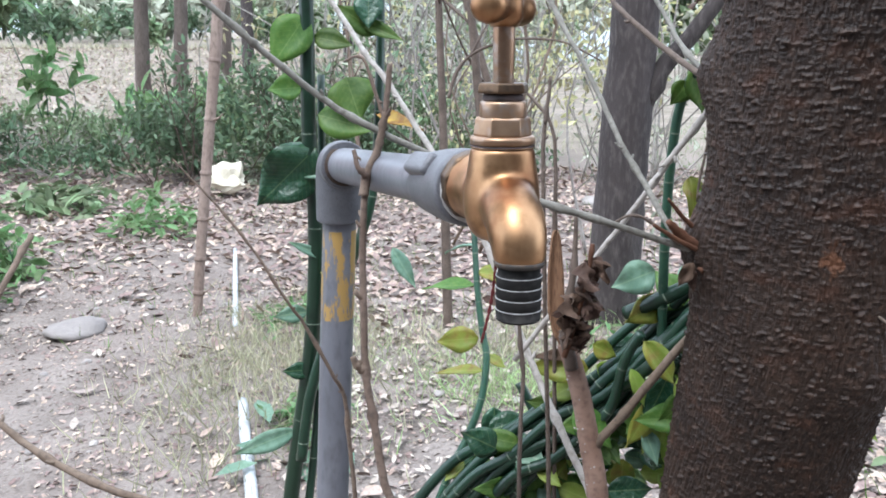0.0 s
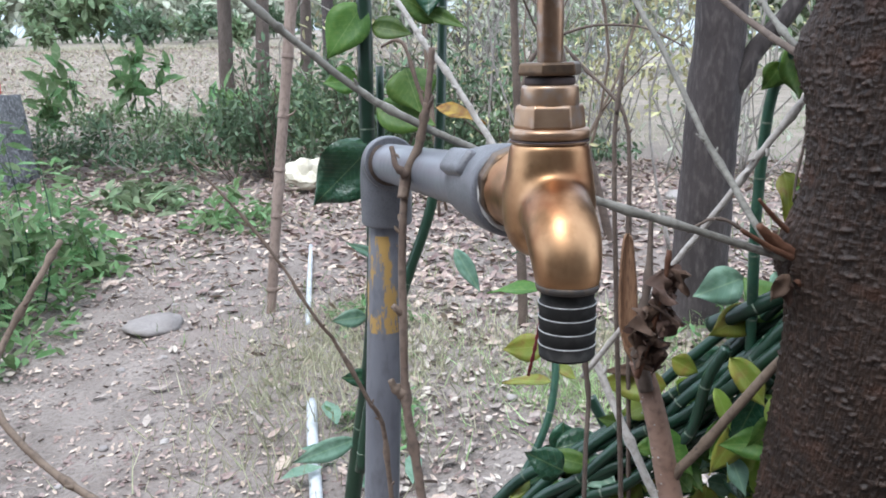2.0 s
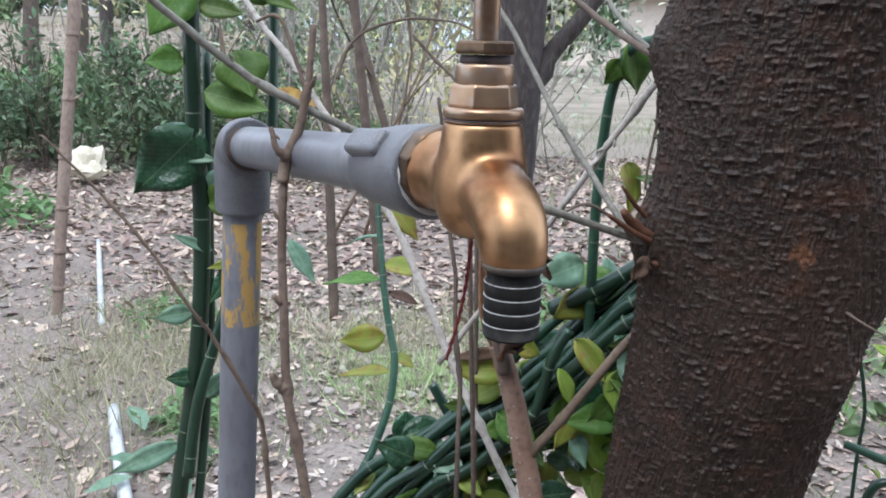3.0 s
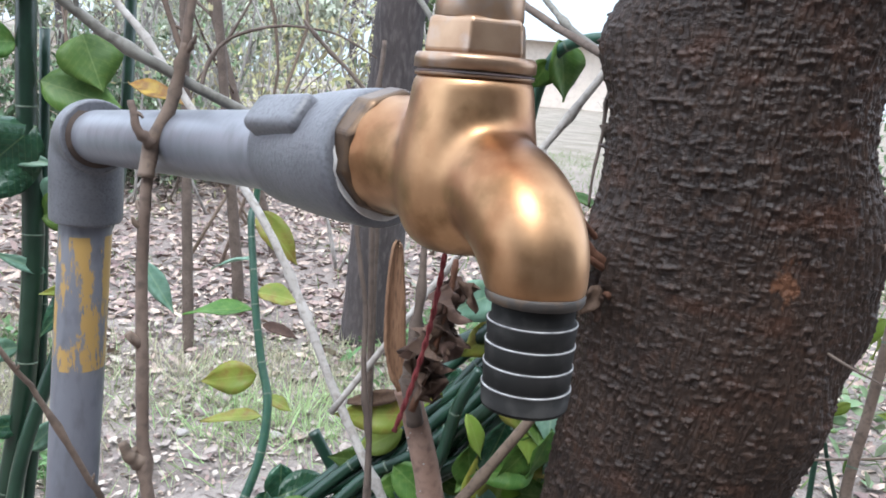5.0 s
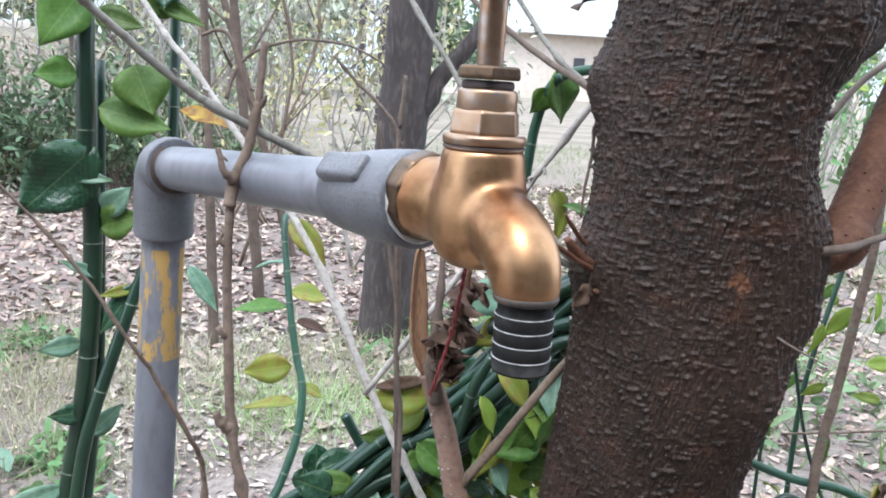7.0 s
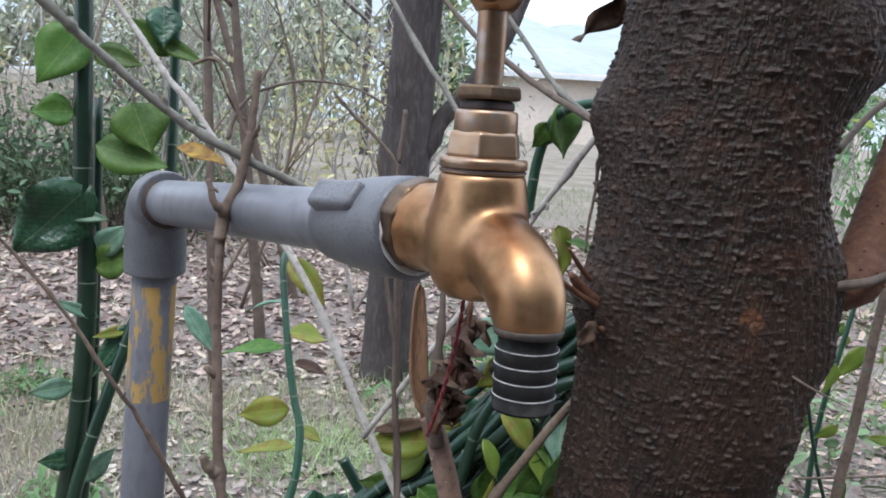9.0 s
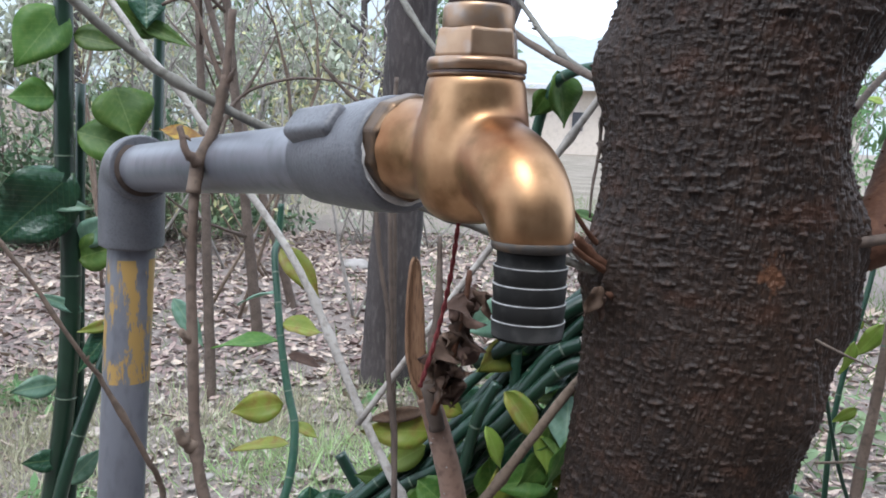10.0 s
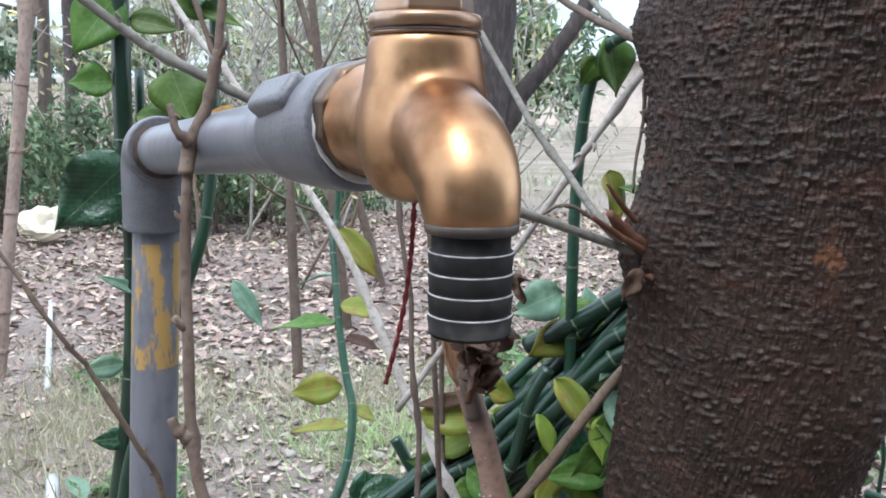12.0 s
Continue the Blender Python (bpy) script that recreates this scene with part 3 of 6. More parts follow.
def build_tap():
    tap = thing("water_tap", "old brass garden tap with black ribbed hose nozzle", "tap")
    F = TAP_FRAME
    G = Matrix.Translation(TAP) @ Matrix((SPOUT, Vector((0, 0, 1)).cross(SPOUT), Vector((0, 0, 1)))).transposed().to_4x4()
    bm = bmesh.new()
    lathe(bm, [(0.0030, 0.5112), (0.0080, 0.5120), (0.0113, 0.5148), (0.0131, 0.5195), (0.0137, 0.5250), (0.0133, 0.5305),
               (0.0125, 0.5360), (0.0117, 0.5410), (0.0114, 0.5452)], F, 48)
    # inlet: a short horn towards the coupling, widening to a flange
    inlet = F @ pose(-0.006, 0, 0.5265, 0, -86, 0)
    lathe(bm, [(0.0112, 0.0), (0.0115, 0.006), (0.0120, 0.011), (0.0127, 0.015), (0.0132, 0.018), (0.0132, 0.0205), (0.0110, 0.0215)], inlet, 40)
    # spout: forwards, then bending down to the nozzle
    ring, sides = [], 28
    path = [(-0.002, 0.5278, 0.0097), (0.005, 0.5272, 0.0099), (0.0113, 0.5259, 0.0101), (0.0174, 0.5237, 0.0102), (0.0224, 0.5204, 0.0100),
            (0.0255, 0.5163, 0.0095), (0.0267, 0.5122, 0.0089), (0.0269, 0.5092, 0.0086)]
    path = [(a.x, a.z, a.y) for a in smooth_line([(h, r, z) for h, z, r in path], 3)]
    for i, (h, z, r) in enumerate(path):
        a, b = path[max(i - 1, 0)], path[min(i + 1, len(path) - 1)]
        d = Vector((b[0] - a[0], 0, b[1] - a[1])).normalized()
        up = Vector((-d.z, 0, d.x))
        ring.append([bm.verts.new(G @ (Vector((h, 0, z)) + (up * math.cos(t) + Vector((0, 1, 0)) * math.sin(t)) * r))
                     for t in [2 * math.pi * k / sides for k in range(sides)]])
    for a, b in zip(ring, ring[1:]):
        for k in range(sides):
            bm.faces.new((a[k], a[(k + 1) % sides], b[(k + 1) % sides], b[k]))
    bm.faces.new(ring[0][::-1])
    bm.faces.new(ring[-1])
    bmesh.ops.recalc_face_normals(bm, faces=bm.faces)
    body = part("body", bm, BRASS, tap, "golden brass body with brown tarnish")
    re = body.modifiers.new("fuse", "REMESH")
    re.mode, re.voxel_size, re.use_smooth_shade = "VOXEL", 0.00065, True
    sm = body.modifiers.new("cast", "SMOOTH")
    sm.factor, sm.iterations = 0.5, 70

    bm = bmesh.new()
    lathe(bm, [(0.0090, 0.0150), (0.0130, 0.0153), (0.0138, 0.0165), (0.0136, 0.0222), (0.0100, 0.0230)], inlet, 10)
    soft_edges(part("inlet_nut", bm, BRASS_DARK, tap, "dark stained inlet nut", smooth=False), 0.0006, 25)
    bm = bmesh.new()
    lathe(bm, [(0.0104, 0.5443), (0.0112, 0.5446), (0.0112, 0.5451), (0.0107, 0.5453), (0.0107, 0.5457), (0.0114, 0.5459), (0.0114, 0.5477), (0.0110, 0.5485), (0.004, 0.5487)], F, 56)
    part("collar", bm, BRASS_DULL, tap, "worn brass collar with a dark seam")
    bm = bmesh.new()
    lathe(bm, [(0.0106, 0.5448), (0.01128, 0.5450), (0.01128, 0.5453), (0.0106, 0.5456)], F, 56)
    part("seam", bm, RUST_RING, tap, "dark seam")
    for name, r0, r1, z0, z1, sides, mt, turn in (("bonnet_nut", 0.0103, 0.0097, 0.5483, 0.5551, 6, BRASS_DULL, 12), ("neck", 0.0083, 0.0081, 0.5545, 0.5605, 40, BRASS_DULL, 0),
                                                  ("packing_washer", 0.0071, 0.0071, 0.5603, 0.5628, 32, RUST_RING, 0), ("packing_nut", 0.0093, 0.0090, 0.5630, 0.5666, 6, BRASS_DARK, 25),
                                                  ("spindle", 0.0036, 0.0039, 0.5662, 0.5885, 24, BRASS_DULL, 0)):
        bm = bmesh.new()
        lathe(bm, [(r0 * 0.96, z0), (r0, z0 + 0.0007), (r1, z1 - 0.0007), (r1 * 0.94, z1)], F @ pose(0, 0, 0, 0, 0, turn), sides)
        soft_edges(part(name, bm, mt, tap, smooth=sides > 6), 0.0004, 30)
    # cross handle: a rounded bar on a hub
    hub = Matrix.Translation((TAP.x, TAP.y, 0.5915))
    bar = hub @ Matrix.Rotation(radians(-28.6), 4, "Z") @ pose(0, 0, 0, -90, 0, 0)
    bm = bmesh.new()
    lathe(bm, [(0.0015, -0.0172), (0.0044, -0.0164), (0.0058, -0.0142), (0.0061, -0.0115), (0.0056, -0.0085), (0.0050, -0.0055), (0.0056, -0.003), (0.0060, 0.0),
               (0.0056, 0.003), (0.0050, 0.0055), (0.0056, 0.0085), (0.0061, 0.0115), (0.0058, 0.0142), (0.0044, 0.0164), (0.0015, 0.0172)], bar, 28)
    lathe(bm, [(0.0045, -0.0065), (0.0062, -0.004), (0.0064, 0.002), (0.0045, 0.0062)], hub, 28)
    part("handle", bm, BRASS, tap, "rounded brass turning bar")
    # nozzle
    N = G @ pose(0.0270, 0, 0, 0, 0, 0)
    bm = bmesh.new()
    prof = [(0.0052, 0.4906), (0.0072, 0.4905), (0.0075, 0.4911)]
    steps = (0.4905, 0.4945, 0.4983, 0.5020, 0.5057)
    for z0, z1 in zip(steps, steps[1:]):
        prof += [(0.0074, z0 + 0.0004), (0.0077, z1 - 0.0003), (0.0075, z1)]
        prof += [(0.00725, z1 + 0.00005)]
    prof += [(0.0070, 0.5062), (0.0071, 0.5090), (0.0076, 0.5122), (0.0050, 0.5123)]
    lathe(bm, prof, N, 48)
    nozzle = part("hose_nozzle", bm, BLACK_PLASTIC, tap, "black ribbed plastic hose nozzle")
    for z in steps[1:]:
        bm = bmesh.new()
        lathe(bm, [(0.0072, z - 0.0003), (0.00772, z - 0.00026), (0.00768, z - 0.00004), (0.0072, z + 0.00006)], N, 48)
        part("ridge", bm, WORN_EDGE, nozzle, "worn pale ridge edge")
    bm = bmesh.new()
    lathe(bm, [(0.0074, 0.5087), (0.0081, 0.5089), (0.0084, 0.5096), (0.00845, 0.5104), (0.0078, 0.5110)], N, 48)
    part("outlet_lip", bm, LIP, tap, "scuffed grey brass lip")


build_tap()


def build_pipe():
    pipe = thing("water_pipe", "grey plastic water pipe standing in soil, with elbow and coupling", "pipe")
    mouth = Vector((0.0112, 0.3116, 0.5262))        # where the coupling ends
    bend = Vector((-0.0646, 0.5105, 0.5105))
    d = (mouth - bend).normalized()
    bm = bmesh.new()
    foot = Vector((-0.0890, 0.4800, -0.03))
    tube(bm, [foot, foot.lerp(EB, 0.5), EB + (EB - foot).normalized() * 0.02], 0.01065, sides=36, per=24)
    part("riser", bm, riser_material(), pipe, "grey riser with flaking yellow paint")
    bm = bmesh.new()
    tube(bm, [bend + d * 0.006, bend.lerp(mouth, 0.5), mouth - d * 0.02], 0.01065, sides=36, per=12)
    part("horizontal_pipe", bm, PVC, pipe)
    # elbow: socket below, rounded bend, socket in front
    bm = bmesh.new()
    path = [EB, EB + Vector((0.0003, -0.001, 0.012)), EB + Vector((0.0005, -0.0016, 0.023)), bend + Vector((0, 0, -0.0055)) - d * 0.0005, bend + d * 0.0045, bend + d * 0.0140]
    tube(bm, path, 0.0147, 0.0147, sides=44, per=8)
    bmesh.ops.recalc_face_normals(bm, faces=bm.faces)
    el = part("elbow", bm, PVC_CAST, pipe, "moulded grey elbow")
    re = el.modifiers.new("fuse", "REMESH")
    re.mode, re.voxel_size, re.use_smooth_shade = "VOXEL", 0.0007, True
    sm = el.modifiers.new("cast", "SMOOTH")
    sm.factor, sm.iterations = 0.5, 6
    # dark discs stand in for the shade inside the recessed socket gaps
    for c, q, r in ((bend + d * 0.0139, d, 0.0126), (EB - Vector((0, 0, 0.0006)), Vector((0, 0, 1)), 0.0119)):
        bm = bmesh.new()
        tube(bm, [c - q * 0.0006, c + q * 0.0006], r, sides=36)
        part("socket_gap", bm, SOCKET_SHADE, pipe, "dark brown ring standing in for shade in the socket gap")
    # coupling with two moulded ribs
    bm = bmesh.new()
    q = d.to_track_quat("Z", "Y").to_matrix().to_4x4()
    q.translation = mouth
    lathe(bm, [(0.0112, -0.0425), (0.0121, -0.0420), (0.0128, -0.0405), (0.0133, -0.0370), (0.0139, -0.030), (0.0146, -0.022), (0.0151, -0.012), (0.0152, -0.004), (0.0150, -0.001), (0.0142, 0.0), (0.0125, 0.0)], q, 44)
    cp = part("coupling", bm, PVC_CAST, pipe, "thicker moulded grey coupling")
    side = Vector((-0.9346, -0.3556, 0))
    for ang in (52, 232):
        out = Vector((0, 0, 1)) * math.cos(radians(ang)) + side * math.sin(radians(ang))
        out = (out - d * out.dot(d)).normalized()
        m = Matrix((out, d.cross(out), d)).transposed().to_4x4()
        m.translation = mouth + out * 0.0138 - d * 0.0255
        bm = bmesh.new()
        bmesh.ops.create_cube(bm, size=1, matrix=m @ Matrix.Diagonal((0.0072, 0.0098, 0.024, 1)))
        soft_edges(part("rib", bm, PVC_CAST, cp), 0.0023, 30, 4)
    bm = bmesh.new()
    lathe(bm, [(0.0118, -0.0008), (0.0132, -0.0005), (0.0134, 0.0001), (0.0132, 0.0006), (0.0118, 0.0008)], q, 44)
    for v in bm.verts:
        v.co += d * 0.0007 * math.sin(v.co.z * 900 + v.co.x * 500)
    part("sealing_tape", bm, TEFLON, pipe, "frayed white sealing tape")


build_pipe()

bm = bmesh.new()
for k in range(2):
    pts = []
    for i in range(25):
        t = i / 24
        p = Vector((0.0195, 0.2905, 0.515)).lerp(Vector((0.0147, 0.303, 0.467)), t) + Vector((0.0018 * math.sin(3 * t), 0, 0))
        a = t * 40 + k * math.pi
        pts.append(p + Vector((math.cos(a), math.sin(a), 0)) * 0.00035)
    tube(bm, pts, 0.0004, sides=5, per=1, seed=k)
solid("thread", bm, THREAD, "twisted dark red thread hanging from the tap", "thread")


# ---- the near tree ----
def build_trunk():
    tree = thing("tree", "brown tree trunk with rough bark beside the tap", "tree")
    axis = [(0.150, 0.452, -0.05), (0.168, 0.448, 0.12), (0.184, 0.4435, 0.30), (0.191, 0.441, 0.36), (0.1975, 0.437, 0.41), (0.2005, 0.435, 0.45), (0.2005, 0.4345, 0.50), (0.200, 0.435, 0.55), (0.203, 0.434, 0.62), (0.210, 0.434, 0.70), (0.222, 0.436, 0.80)]
    line = smooth_line(axis, 4)
    zs = np.array([p.z for p in line])
    ax, ay = np.array([p.x for p in line]), np.array([p.y for p in line])
    rz = [-0.05, 0.1, 0.32, 0.38, 0.44, 0.49, 0.53, 0.60, 0.70, 0.80]
    rr = [0.060, 0.0535, 0.0495, 0.0530, 0.0555, 0.0545, 0.0532, 0.0528, 0.053, 0.053]
    z = np.concatenate([np.linspace(-0.05, 0.22, 40, endpoint=False), np.linspace(0.22, 0.70, 760, endpoint=False), np.linspace(0.70, 0.80, 24)])
    a = np.concatenate([np.linspace(2.6, 6.5, 430, endpoint=False), np.linspace(6.5, 2.6 + 2 * np.pi, 50, endpoint=False)])
    na, nz = len(a), len(z)
    A, Z = np.meshgrid(a, z)
    rng = np.random.default_rng(11)
    rad = np.interp(Z, rz, rr)
    rad = rad * (1 + 0.02 * np.sin(2 * A + 9 * Z) + 0.012 * np.sin(3 * A - 17 * Z + 1) + 0.006 * np.sin(7 * A + 31 * Z))
    relief = np.zeros_like(rad)
    # short raised horizontal pores, scattered and in broken rows
    count = 6800
    cz, ca = rng.uniform(0.20, 0.72, count), rng.uniform(2.6, 6.6, count)
    half, hh, amp = rng.gamma(1.6, 0.00080, count) + 0.0005, rng.uniform(0.00045, 0.00095, count), rng.gamma(1.3, 0.00042, count) + 0.00008
    cz = np.where(rng.uniform(0, 1, count) < 0.28, np.round(cz / 0.0052) * 0.0052 + 0.0020 * np.sin(4 * ca) + 0.0013 * np.sin(11 * ca + 60 * cz) + rng.normal(0, 0.0008, count), cz)
    for k in range(count):
        i0, i1 = np.searchsorted(z, (cz[k] - 3 * hh[k], cz[k] + 3 * hh[k]))
        w = half[k] * 1.7 / 0.053
        j0, j1 = np.searchsorted(a, (ca[k] - w, ca[k] + w))
        if i1 <= i0 or j1 <= j0:
            continue
        da = (a[j0:j1] - ca[k]) * 0.053
        dd = z[i0:i1][:, None] - cz[k] - 0.12 * da[None, :] * math.sin(k)
        g = amp[k] * np.exp(-np.abs(da[None, :] / half[k]) ** 3 - (dd / hh[k]) ** 2)
        relief[i0:i1, j0:j1] = np.maximum(relief[i0:i1, j0:j1], g)
    # fine upright cracks and grain
    g = rng.normal(0, 1, (nz, na))
    for _ in range(9):
        g = (np.roll(g, 1, 0) + np.roll(g, -1, 0) + 2 * g) / 4
    grain = rng.normal(0, 1, (nz, na))
    for _ in range(1):
        grain = (grain + np.roll(grain, 1, 0) + np.roll(grain, 1, 1)) / 3
    relief += 0.00075 * g + 0.00022 * grain
    # the far right flank is cracked lengthwise
    crack = np.exp(-((np.angle(np.exp(1j * (A - 5.75)))) / 0.55) ** 2)
    relief -= crack * 0.0016 * np.clip(np.sin(70 * A + 6 * np.sin(40 * Z) + 9 * Z * 10), 0, 1) ** 2
    crack = np.exp(-((np.angle(np.exp(1j * (A - 3.25)))) / 0.40) ** 2)
    relief -= crack * 0.0011 * np.clip(np.sin(64 * A + 5 * np.sin(46 * Z) + 40 * Z), 0, 1) ** 2
    # swollen scars where branches left
    for sa, sz, w, h in ((3.05, 0.474, 0.022, 0.011), (5.68, 0.492, 0.026, 0.013), (5.60, 0.455, 0.018, 0.008), (2.75, 0.567, 0.020, 0.010), (5.05, 0.415, 0.02, 0.006), (5.55, 0.602, 0.03, 0.016)):
        da = np.angle(np.exp(1j * (A - sa))) * 0.057
        relief += h * np.exp(-(da ** 2 + (Z - sz) ** 2) / w ** 2)
    r = rad + relief
    X = np.interp(Z, zs, ax) - 0.0035 + r * np.cos(A)
    Y = np.interp(Z, zs, ay) + 0.002 + r * np.sin(A)
    v = np.stack([X, Y, Z], -1).reshape(-1, 3)
    f = [(j * na + i, j * na + (i + 1) % na, (j + 1) * na + (i + 1) % na, (j + 1) * na + i) for j in range(nz - 1) for i in range(na)]
    f += [tuple(range((nz - 1) * na, nz * na))]
    me = bpy.data.meshes.new("trunk")
    me.from_pydata(v.tolist(), [], f)
    me.materials.append(BARK)
    me.polygons.foreach_set("use_smooth", [True] * len(me.polygons))
    trunk = new("trunk", me)
    trunk.parent = tree
    tagged(trunk, "brown bark with short horizontal ridges")
    for name, mt, label, chains in (
            ("limb", BARK, "stout dark limb forking off", [([(0.205, 0.436, 0.552), (0.232, 0.434, 0.585), (0.266, 0.433, 0.618), (0.305, 0.434, 0.656), (0.370, 0.440, 0.725), (0.42, 0.445, 0.80)], 0.034, 0.029, 40)]),
            ("branch", BARK_RED, "reddish brown side branch", [([(0.212, 0.428, 0.478), (0.253, 0.399, 0.491), (0.266, 0.405, 0.504), (0.282, 0.413, 0.528), (0.299, 0.421, 0.555), (0.317, 0.429, 0.583), (0.344, 0.436, 0.622)], 0.0122, 0.0105, 18)]),
            ("branch", TWIG_DARK, "thin brown side twig", [([(0.215, 0.405, 0.487), (0.241, 0.382, 0.495), (0.261, 0.388, 0.497), (0.292, 0.392, 0.504), (0.325, 0.397, 0.514)], 0.0026, 0.0016, 8)]),
            ("spike", TWIG_DARK, "short broken twig", [([(0.209, 0.392, 0.455), (0.214, 0.376, 0.4505), (0.218, 0.368, 0.448), (0.2225, 0.360, 0.4455)], 0.0009, 0.0003, 6)]),
            ("stub", BARK_RED, "reddish broken branch stub", [([(0.175, 0.440, 0.462), (0.152, 0.438, 0.470), (0.136, 0.432, 0.477), (0.124, 0.428, 0.486), (0.119, 0.426, 0.491)], 0.0050, 0.0016, 10),
                                                        ([(0.165, 0.437, 0.472), (0.146, 0.430, 0.468), (0.138, 0.428, 0.463)], 0.0052, 0.0022, 8),
                                                        ([(0.150, 0.440, 0.474), (0.132, 0.436, 0.489), (0.120, 0.432, 0.502)], 0.0017, 0.0008, 6),
                                                        ([(0.150, 0.437, 0.468), (0.128, 0.426, 0.479), (0.110, 0.421, 0.490)], 0.0019, 0.0009, 6)]),
            ("bark_flap", BARK, "loose bark edge", [([(0.157, 0.452, 0.585), (0.152, 0.458, 0.578), (0.151, 0.461, 0.566), (0.154, 0.460, 0.552)], 0.0045, 0.003, 7)])):
        bm = bmesh.new()
        for i, (pts, r0, r1, sides) in enumerate(chains):
            tube(bm, pts, r0, r1, sides, 5, 0.20 if name == "stub" else 0.05, 0, i + 3)
        made = part(name, bm, mt, tree, label)
        if label.startswith("reddish brown"):
            # raised dots along the young branch
            pr, line = random.Random(4), smooth_line(chains[0][0], 8)
            bm = bmesh.new()
            for _ in range(130):
                k = pr.randrange(6, len(line) - 2)
                q = (line[k + 1] - line[k]).normalized()
                o = q.orthogonal().normalized()
                o.rotate(Matrix.Rotation(pr.uniform(0, 6.28), 3, q))
                bmesh.ops.create_icosphere(bm, subdivisions=1, radius=pr.uniform(0.0005, 0.0010), matrix=Matrix.Translation(line[k].lerp(line[k + 1], pr.random()) + o * (0.0121 - 0.0017 * k / len(line))))
            part("pores", bm, BARK_RED, made, "raised reddish pores")
    # dry strands hanging from the scar
    bm = bmesh.new()
    tube(bm, [(0.153, 0.462, 0.560), (0.150, 0.466, 0.545), (0.150, 0.467, 0.527), (0.147, 0.466, 0.511), (0.145, 0.463, 0.495)], 0.0011, 0.0007, 5, 4, 0.2, 3, 5)
    tube(bm, [(0.151, 0.468, 0.532), (0.154, 0.466, 0.522), (0.152, 0.466, 0.514)], 0.0026, 0.0008, 6, 4, 0.4, 2, 8)
    part("bark_strand", bm, TWIG_DARK, tree, "dark dry bark strand")


build_trunk()


# ---- dry twigs round the tap ----
def twig(label, chains, material, group="dry twigs round the tap", name="dry_twig"):
    """chains: (points, first radius, last radius); the first is the main stem, the rest are side shoots."""
    ob = thing(name, label, "twig", group)
    for i, (pts, r0, r1) in enumerate(chains):
        bm = bmesh.new()
        tube(bm, pts, r0, r1, 9, 5, 0.06, max(2, len(pts) // 2), i + len(label), 0.0002)
        stem = part("stem" if i == 0 else "side_shoot", bm, material, ob)
        rnd = random.Random(len(label) + i)
        line = smooth_line(pts, 6)
        for _ in range(4 if i == 0 else 1):
            k = rnd.randrange(2, len(line) - 2) if len(line) > 5 else 1
            a, dr = rnd.uniform(0, 6.28), (line[min(k + 1, len(line) - 1)] - line[k - 1]).normalized()
            o = dr.orthogonal().normalized()
            o.rotate(Matrix.Rotation(a, 3, dr))
            rr = r0 + (r1 - r0) * k / len(line)
            bm = bmesh.new()
            tube(bm, [line[k] + o * rr * 0.5, line[k] + o * rr * 1.5 - dr * rr * 0.6, line[k] + o * rr * 2.0 - dr * rr * 1.6], rr * 0.75, rr * 0.25, 6, 3)
            part("bud", bm, material, stem)
    return ob


twig("knotty brown twig standing in front of the pipe", [
    ([(-0.026, 0.414, 0.572), (-0.029, 0.410, 0.545), (-0.033, 0.408, 0.529), (-0.038, 0.406, 0.518), (-0.040, 0.403, 0.493), (-0.040, 0.396, 0.458), (-0.039, 0.388, 0.422), (-0.035, 0.382, 0.400), (-0.031, 0.376, 0.375), (-0.02, 0.37, 0.30), (-0.015, 0.37, -0.02)], 0.0015, 0.0023),
    ([(-0.0285, 0.4105, 0.549), (-0.0308, 0.409, 0.538), (-0.033, 0.408, 0.529), (-0.038, 0.406, 0.518), (-0.0395, 0.4045, 0.508)], 0.0015, 0.0026),
    ([(-0.029, 0.410, 0.546), (-0.0265, 0.409, 0.549), (-0.0255, 0.409, 0.552)], 0.0012, 0.0005),
    ([(-0.038, 0.405, 0.518), (-0.042, 0.403, 0.523), (-0.044, 0.405, 0.531)], 0.0016, 0.0011),
    ([(-0.029, 0.411, 0.545), (-0.033, 0.415, 0.556), (-0.040, 0.421, 0.575), (-0.050, 0.423, 0.573)], 0.0011, 0.0006),
    ([(-0.039, 0.388, 0.422), (-0.043, 0.386, 0.426), (-0.045, 0.386, 0.430)], 0.0024, 0.0014),
    ([(-0.040, 0.396, 0.457), (-0.044, 0.394, 0.462)], 0.0016, 0.0009)], TWIG)
twig("thin brown twig leaning towards the pipe", [
    ([(-0.124, 0.375, 0.530), (-0.109, 0.378, 0.512), (-0.091, 0.377, 0.489), (-0.075, 0.376, 0.463), (-0.067, 0.381, 0.448), (-0.055, 0.382, 0.423), (-0.050, 0.388, 0.408), (-0.048, 0.390, 0.377), (-0.045, 0.392, 0.30), (-0.045, 0.392, -0.02)], 0.0004, 0.0014)], TWIG)
twig("long grey-brown branch slanting from the trunk behind the pipe", [
    ([(-0.20, 0.400, 0.680), (-0.150, 0.400, 0.635), (-0.097, 0.402, 0.588), (-0.085, 0.405, 0.577), (-0.060, 0.411, 0.556), (-0.041, 0.412, 0.544), (-0.012, 0.412, 0.530), (0.04, 0.42, 0.506), (0.09, 0.427, 0.489), (0.142, 0.436, 0.471)], 0.0015, 0.0019)], TWIG_GREY)
